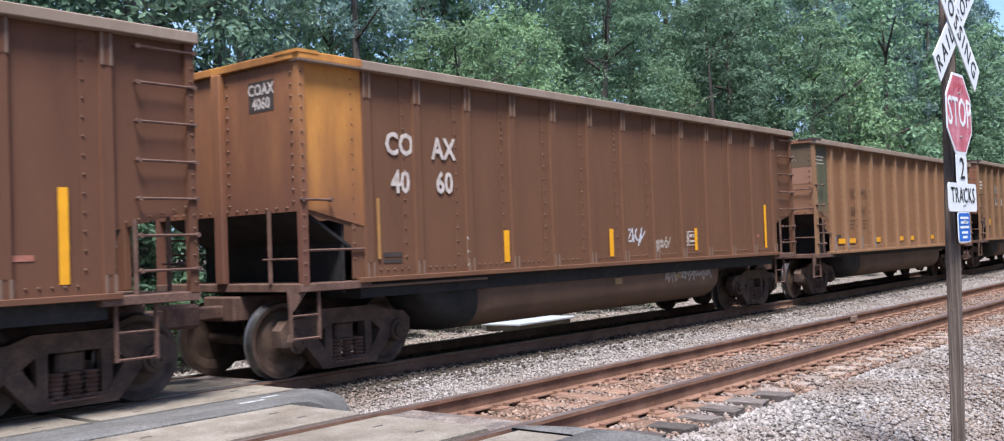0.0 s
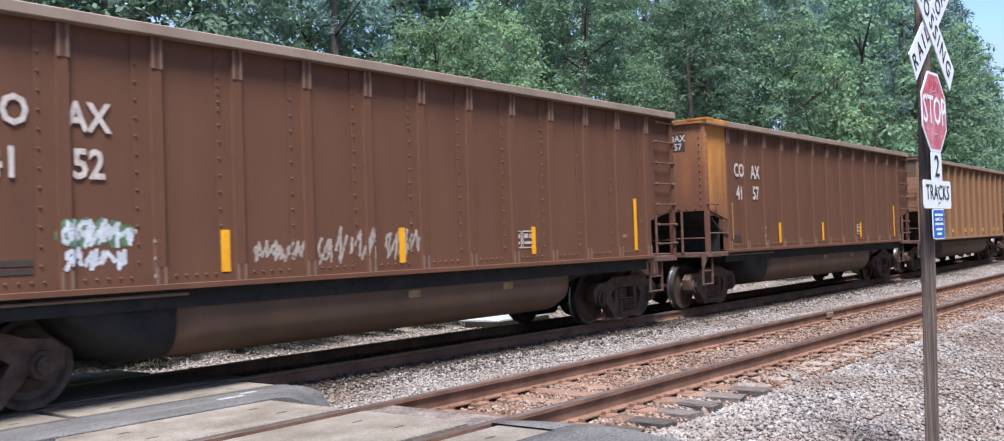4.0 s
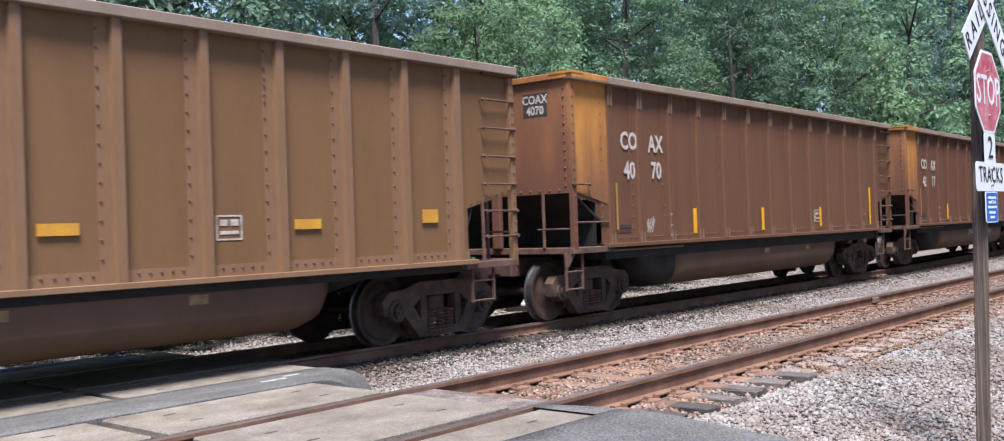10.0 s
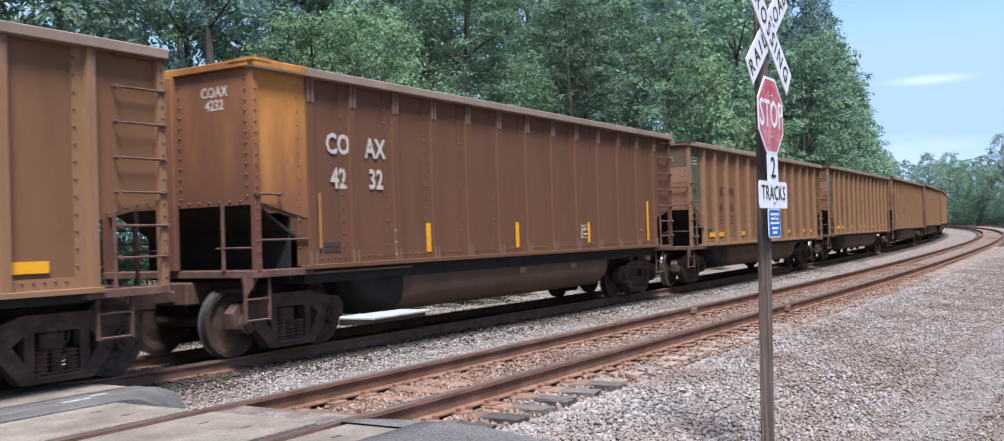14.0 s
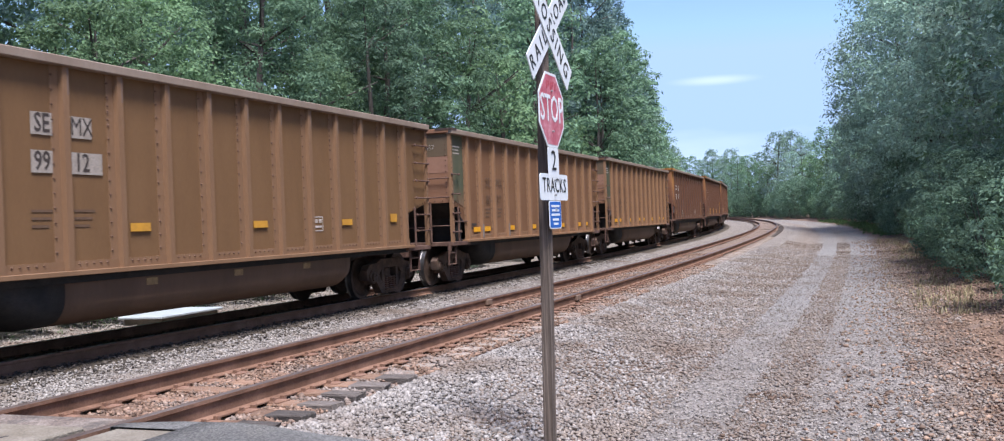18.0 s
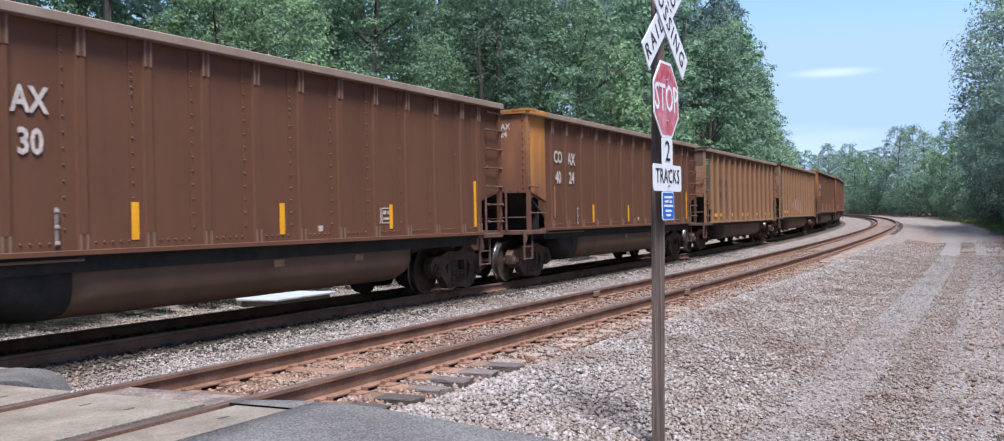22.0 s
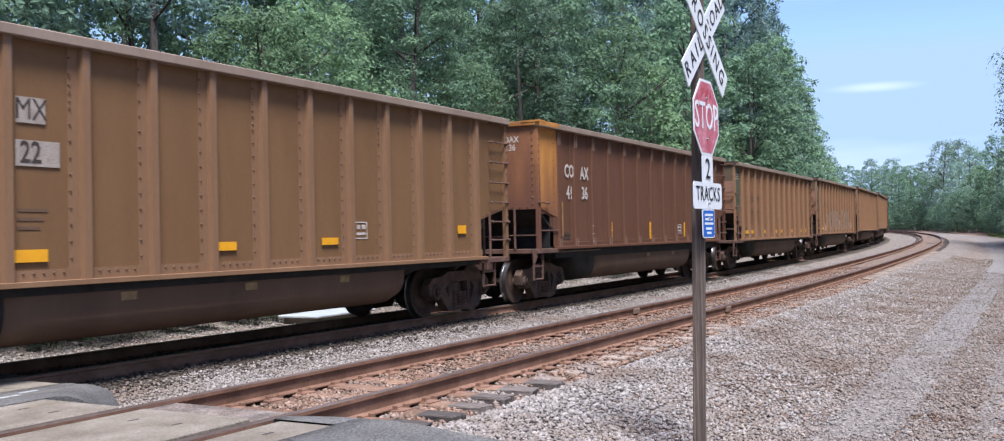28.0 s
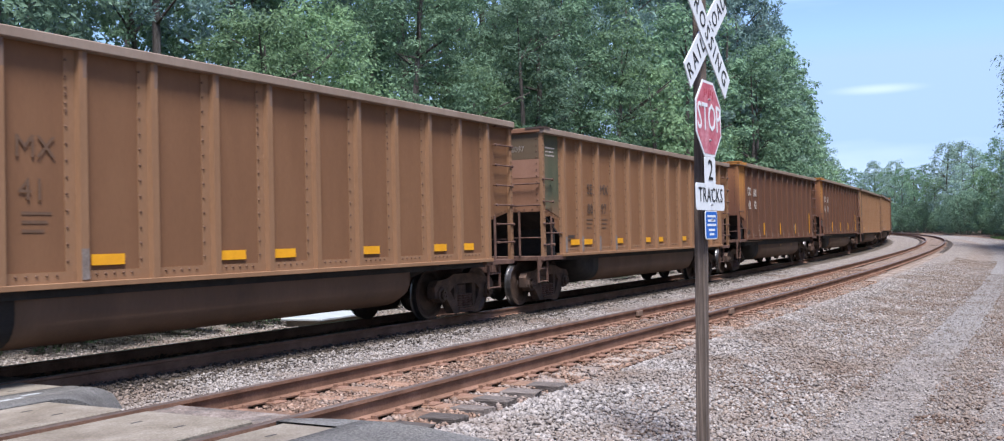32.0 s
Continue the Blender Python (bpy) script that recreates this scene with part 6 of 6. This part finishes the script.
# ---------------------------------------------------------------- grass and weeds
def blades(name, spots, material, label, seed):
    """Tufts of thin blades; each spot is (s, o, height, blades)."""
    r = np.random.default_rng(seed)
    verts, faces = [], []
    for s, o, h, n in spots:
        x, y, g, th = track(s, o)
        z = g + ground_z(s, o) - 0.02
        for _ in range(n):
            a = r.uniform(0, 2 * math.pi)
            bx, by = x + r.normal() * 0.09, y + r.normal() * 0.09
            hh = h * r.uniform(0.5, 1.15)
            lx, ly = math.cos(a) * hh * 0.45, math.sin(a) * hh * 0.45
            wx, wy = -math.sin(a) * 0.007, math.cos(a) * 0.007
            k = len(verts)
            verts += [(bx - wx, by - wy, z), (bx + wx, by + wy, z), (bx + lx * 0.4 + wx, by + ly * 0.4 + wy, z + hh * 0.65), (bx + lx * 0.4 - wx, by + ly * 0.4 - wy, z + hh * 0.65), (bx + lx, by + ly, z + hh)]
            faces += [(k, k + 1, k + 2, k + 3), (k + 3, k + 2, k + 4)]
    me = bpy.data.meshes.new(name)
    me.from_pydata(verts, [], faces)
    me.materials.append(material)
    tagged(new(name, me), label, "grass", kind="stuff")


r2 = random.Random(9)
blades("dry_grass", [(r2.uniform(20, 60), r2.gauss(-7.7, 0.45), r2.uniform(0.06, 0.22), 10) for _ in range(420)], M_GRASS, "dry straw-coloured grass along the lane's edge", 1)
blades("green_grass", [(r2.uniform(65, 130), r2.gauss(-7.9, 0.5), r2.uniform(0.15, 0.4), 14) for _ in range(700)], M_WEED, "green grass verge along the lane", 2)
blades("weeds", [(r2.uniform(8, 45), r2.uniform(10.2, 11.6), r2.uniform(0.06, 0.2), 9) for _ in range(90)], M_WEED, "green weeds behind the far track", 3)


# ---------------------------------------------------------------- utility box behind the far track
def utility_box():
    x, y, g, th = track(21.2, 9.6)
    t = thing("utility_box", "low box with a pale grey flat lid beside the far track", "utility box", pose(x, y, ground_z(21.2, 9.6) + g - 0.05, 0, 0, 4))
    part("body", boxed(-1.15, 1.15, -0.5, 0.5, 0.0, 0.2, 0.02), M_CONC, t)
    part("lid", boxed(-1.25, 1.25, -0.58, 0.58, 0.2, 0.26, 0.015), M_BOX, t, "pale grey flat lid")


utility_box()


# ---------------------------------------------------------------- level crossing
def crossing():
    road = thing("level_crossing", "level crossing of concrete panels and patched grey asphalt", "level crossing", kind="structure")
    def panel(x0, x1, y0, y1, z):
        slab = part("concrete_panel", boxed(x0, x1, y0, y1, z - 0.16, z - 0.003, 0.012), M_CONC, road)
        if x0 < 0:
            return
        for fx in (0.2, 0.8):
            for fy in ((0.3, 0.7) if y1 - y0 > 0.8 else (0.5,)):
                cx, cy = x0 + (x1 - x0) * fx, y0 + (y1 - y0) * fy
                part("lifting_slot", boxed(cx - 0.05, cx + 0.05, cy - 0.014, cy + 0.014, z - 0.01, z - 0.0015), M_TAR, slab, "dark lifting slot")
    for c, z, edges in ((0.0, 0.0, (7.45, 5.22, 2.95, 0.68, -1.6, -3.9, -6.2)), (SPACING, DROP, (9.0, 6.47, 4.1, 1.75, -0.6, -2.95, -5.3))):
        for b, a in zip(edges, edges[1:]):
            panel(a + 0.13, b, c - 0.585, c + 0.585, z)
            panel(a + 0.13, b, c + 0.885, c + (1.86 if c == 0 else 1.7), z)
            panel(a + 0.13, b, c - (1.40 if c == 0 else 1.7), c - 0.885, z)
        bm = boxed(edges[-1], edges[0] - 0.02, c - 1.39, c + 1.85 if c == 0 else c + 1.69, z - 0.25, z - 0.06)
        part("joint_filler", bm, M_TAR, road, "dark joint filler under the panels")
        bm = boxed(edges[0] + 0.004, edges[0] + 0.4, c - 0.64, c + 0.64, z - 0.2, z - 0.02, 0.015)
        part("end_ramp", bm, M_CONCD, road, "dirty concrete end strip")
    def asphalt(y0, y1, edge, left, zf, step=0.15):
        """A road piece from left(y) to its ragged edge, sloping off there; zf gives the height."""
        bm = bmesh.new()
        rows, n = [], max(2, int((y1 - y0) / step))
        for k in range(n + 1):
            y = y0 + (y1 - y0) * k / n
            xe = float(np.interp(y, [p[1] for p in edge], [p[0] for p in edge]))
            xe += 0.05 * noise.noise(Vector((y * 2.2, 1.0, 1.0))) + 0.025 * noise.noise(Vector((y * 9, 4.0, 4.0)))
            w = 1 + 0.45 * noise.noise(Vector((y * 1.7, 9.0, 2.0)))
            xs = [(left(y), 0.0), (max(left(y) + 0.01, xe - 1.2), 0.0), (xe, 0.003), (xe + 0.10 * w, 0.015), (xe + 0.22 * w, 0.05), (xe + 0.36 * w, 0.12), (xe + 0.5 * w, 0.32)]
            rows.append([bm.verts.new((x, y, zf(y) - d + (0.006 * noise.noise(Vector((x * 1.5, y * 1.5, 0.0))) if 0.0 < d else 0.0))) for x, d in xs])
        for a, b in zip(rows, rows[1:]):
            for i in range(len(a) - 1):
                bm.faces.new((a[i], a[i + 1], b[i + 1], b[i])).smooth = True
        for r in (rows[0], rows[-1]):
            low = [bm.verts.new((v.co.x, v.co.y, v.co.z - 0.2)) for v in r]
            for i in range(len(r) - 1):
                bm.faces.new((r[i], r[i + 1], low[i + 1], low[i]))
        bmesh.ops.recalc_face_normals(bm, faces=bm.faces)
        part("asphalt", bm, M_ASPH, road, "patched grey asphalt")
    asphalt(1.865, 3.655, ((7.56, 1.865), (7.75, 2.1), (8.25, 2.55), (8.7, 2.95), (8.95, 3.3), (9.0, 3.655)), lambda y: -7.0, lambda y: 0.005 + DROP * smoothstep(1.9, 3.6, y))
    asphalt(-16.0, -1.405, ((8.4, -16), (7.7, -9), (7.56, -5), (7.56, -3.2), (7.62, -2.3), (7.75, -1.7), (7.72, -1.405)), lambda y: -7.0, lambda y: 0.006 - 0.26 * smoothstep(-1.3, -6.5, y), 0.25)
    asphalt(-1.404, -0.81, ((7.72, -1.405), (7.6, -0.81)), lambda y: 7.46, lambda y: 0.006)
    asphalt(SPACING + 1.705, 40.0, ((8.6, SPACING + 1.705), (7.8, 9), (8.5, 14), (8.5, 40)), lambda y: -6.0, lambda y: DROP - 0.3 * smoothstep(7.2, 9.5, y) + 0.75 * smoothstep(10, 22, y), 0.6)
    for x, y, w in ((8.32, 3.3, 0.22), (7.75, 2.85, 0.3)):
        z = 0.005 + DROP * smoothstep(1.9, 3.6, y)
        bm = boxed(x - w / 2, x + w / 2, y - 0.035, y + 0.035, z + 0.001, z + 0.006)
        part("road_mark", bm, M_LINE, road, "worn white paint mark")


crossing()


# ---------------------------------------------------------------- ties and plates
def tie_mesh(seed):
    r = random.Random(seed)
    bm = boxed(-0.115, 0.115, -1.3, 1.3, -0.18, 0.0, 0.012)
    bmesh.ops.subdivide_edges(bm, edges=[e for e in bm.edges if abs(e.verts[0].co.y - e.verts[1].co.y) > 1], cuts=7)
    for v in bm.verts:
        v.co.x += r.uniform(-0.008, 0.008)
        v.co.z += r.uniform(-0.008, 0.004)
        if abs(v.co.y) > 1.2:
            v.co.y += r.uniform(-0.03, 0.03)
    for f in bm.faces:
        f.material_index = 1 if abs(f.calc_center_median().y) < 0.97 else 0
    return mesh_of("tie", bm, [M_TIE if seed < 4 else M_TIEDUST, M_TIERUST])


TIES = [tie_mesh(k) for k in range(8)]
bm = boxed(-0.09, 0.09, -0.19, 0.19, 0.0, 0.02, 0.004)
for sx, sy in ((-0.06, -0.1), (0.06, 0.1), (-0.05, 0.15)):
    box(bm, sx - 0.012, sx + 0.012, sy - 0.02, sy + 0.02, 0.02, 0.055)
for sy in (-0.09, 0.09):
    box(bm, 0.115, 0.15, sy - 0.025, sy + 0.025, -0.03, 0.045)
PLATE = mesh_of("tie_plate", bm, M_RAIL)
rt = random.Random(4)
for k in range(110):
    s = 8.06 + 0.503 * k + rt.uniform(-0.02, 0.02)
    t = part("tie", TIES[k % 4 + (0 if k < 7 else 4)], None, TRACK_NEAR)
    t.matrix_basis = on_track(s, rt.uniform(-0.03, 0.03), (-0.182 if k < 7 else -0.210) - (0.014 if k > 20 else 0.0) + rt.uniform(-0.008, 0.004)) @ pose(0, 0, 0, 0, 0, rt.uniform(-1.2, 1.2)) @ Matrix.Scale(1.14 if k < 7 else 1.0, 4, (0, 1, 0))
    if k < 64:
        for sg in (-1, 1):
            p = part("tie_plate", PLATE, None, TRACK_NEAR)
            p.matrix_basis = on_track(s, sg * 0.753, -0.196)


def far_ties(off, s0, s1, drop, parent):
    bm = bmesh.new()
    s = s0
    while s < s1:
        m = on_track(s, off, -0.192 + drop)
        vs = [bm.verts.new(m @ Vector((x, y, z))) for z in (-0.15, 0.0) for y in (-1.3, 1.3) for x in (-0.115, 0.115)]
        for q in ((4, 5, 7, 6), (0, 1, 5, 4), (2, 6, 7, 3), (0, 4, 6, 2), (1, 3, 7, 5)):
            bm.faces.new([vs[i] for i in q])
        s += 0.503
    tagged(part("far_ties", bm, M_TIE, parent, "wooden ties farther along"), kind="stuff")


far_ties(0, 63.4, 230, -0.03, TRACK_NEAR)
far_ties(SPACING, 9.4, 90, DROP - 0.004, TRACK_FAR)
for s, sg in ((19.1, 1), (19.9, -1)):
    bm = boxed(-0.13, 0.13, -0.03, 0.03, -0.13, -0.03, 0.01)
    p = part("rail_joint", bm, M_CAP, TRACK_NEAR, "pale rail joint bar")
    p.matrix_basis = on_track(s, sg * 0.753 - 0.035, 0)


# ---------------------------------------------------------------- ballast stones
def stones(name, n, s0, s1, o0, o1, size, material, label, seed, bias=1.6, sink=0.3, lean=1.0):
    r = np.random.default_rng(seed)
    ss = s0 + (s1 - s0) * r.random(n) ** bias
    oo = o1 + (o0 - o1) * r.random(n) ** lean
    cen = np.empty((n, 3))
    for i in range(n):
        x, y, g, th = track(float(ss[i]), float(oo[i]))
        cen[i] = x, y, g + ground_z(float(ss[i]), float(oo[i]))
    base = np.array([(1, 0, 0), (-1, 0, 0), (0, 1, 0), (0, -1, 0), (0, 0, 1), (0, 0, -1)], float)
    rad = size * (0.5 + 1.2 * r.random((n, 1, 1)) ** 1.5)
    v = base[None] * (1 + r.uniform(-0.35, 0.35, (n, 6, 1))) + r.uniform(-0.3, 0.3, (n, 6, 3))
    v *= r.uniform(0.65, 1.15, (n, 1, 3))
    a = r.uniform(0, 2 * np.pi, n)
    ca, sa = np.cos(a)[:, None], np.sin(a)[:, None]
    vx, vy = v[..., 0] * ca - v[..., 1] * sa, v[..., 0] * sa + v[..., 1] * ca
    vz = v[..., 2] * 0.62
    tl = r.normal(0, 0.45, n)
    ct, st = np.cos(tl)[:, None], np.sin(tl)[:, None]
    vx, vz = vx * ct - vz * st, vx * st + vz * ct
    v = np.stack([vx, vy, vz], -1) * rad
    cen[:, 2] += rad[:, 0, 0] * (1 - 2 * sink) * 0.6 + r.uniform(-0.01, 0.015, n)
    v = (v + cen[:, None]).reshape(-1, 3)
    tri = np.array([(0, 2, 4), (2, 1, 4), (1, 3, 4), (3, 0, 4), (2, 0, 5), (1, 2, 5), (3, 1, 5), (0, 3, 5)])
    f = (tri[None] + 6 * np.arange(n)[:, None, None]).reshape(-1)
    me = bpy.data.meshes.new(name)
    me.vertices.add(len(v))
    me.vertices.foreach_set("co", v.ravel())
    me.loops.add(len(f))
    me.loops.foreach_set("vertex_index", f)
    me.polygons.add(len(f) // 3)
    me.polygons.foreach_set("loop_start", np.arange(0, len(f), 3))
    me.polygons.foreach_set("loop_total", np.full(len(f) // 3, 3))
    me.materials.append(material)
    me.update()
    me.validate()
    return tagged(new(name, me), label, "gravel", kind="stuff")


stones("shoulder_gravel", 56000, 8.0, 50, -3.9, -1.5, 0.0235, M_STONE, "pale grey crushed ballast stones on the shoulder", 1, lean=1.6, bias=2.0)
for k, (n, o0, o1) in enumerate(((30000, -4.1, -2.2), (8000, -5.4, -4.8), (14000, -7.4, -6.4))):
    stones("lane_gravel", n, 7.8, 58, o0, o1, 0.0195, M_STONEBR, "brownish gravel of the service lane", 20 + k, lean=0.95, bias=2.3)
stones("rut_gravel", 44000, 7.8, 44, -6.6, -3.8, 0.0135, M_STONE, "fine pale gravel pressed into the wheel ruts", 25, lean=1.0, bias=2.0)
litter = stones("lane_litter", 22000, 8, 60, -9.4, -5.4, 0.024, M_LITTER, "brown fallen leaves and chips beside the lane", 12, bias=1.3, lean=0.6)
tagged(litter, "brown fallen leaves and chips beside the lane", "leaf litter", kind="stuff")
stones("middle_gravel", 62000, 8.2, 48, 1.0, 3.9, 0.0215, M_STONE, "pale grey ballast stones between the tracks", 3, bias=1.4)
stones("track_gravel", 19000, 8.0, 42, -0.66, 0.66, 0.022, M_STONERUST, "rust-stained stones between the rails", 4)
stones("tie_end_gravel", 8000, 8.1, 34, -1.45, -0.85, 0.026, M_STONERUST, "rust-stained stones beside the near rail", 5)
stones("tie_end_gravel", 4500, 8.3, 34, 0.85, 1.25, 0.026, M_STONERUST, "rust-stained stones beside the far rail", 6)
stones("far_gravel", 14000, 8.5, 45, 7.0, 10.9, 0.035, M_STONE, "pale stones behind the far track", 7)
# stones dark from dirt and from the train's shade held in their colour
stones("dark_ballast", 15000, 9.2, 45, 3.5, 6.9, 0.028, M_STONEDARK, "dark oily ballast under the train, shade in its colour", 8)

motions()
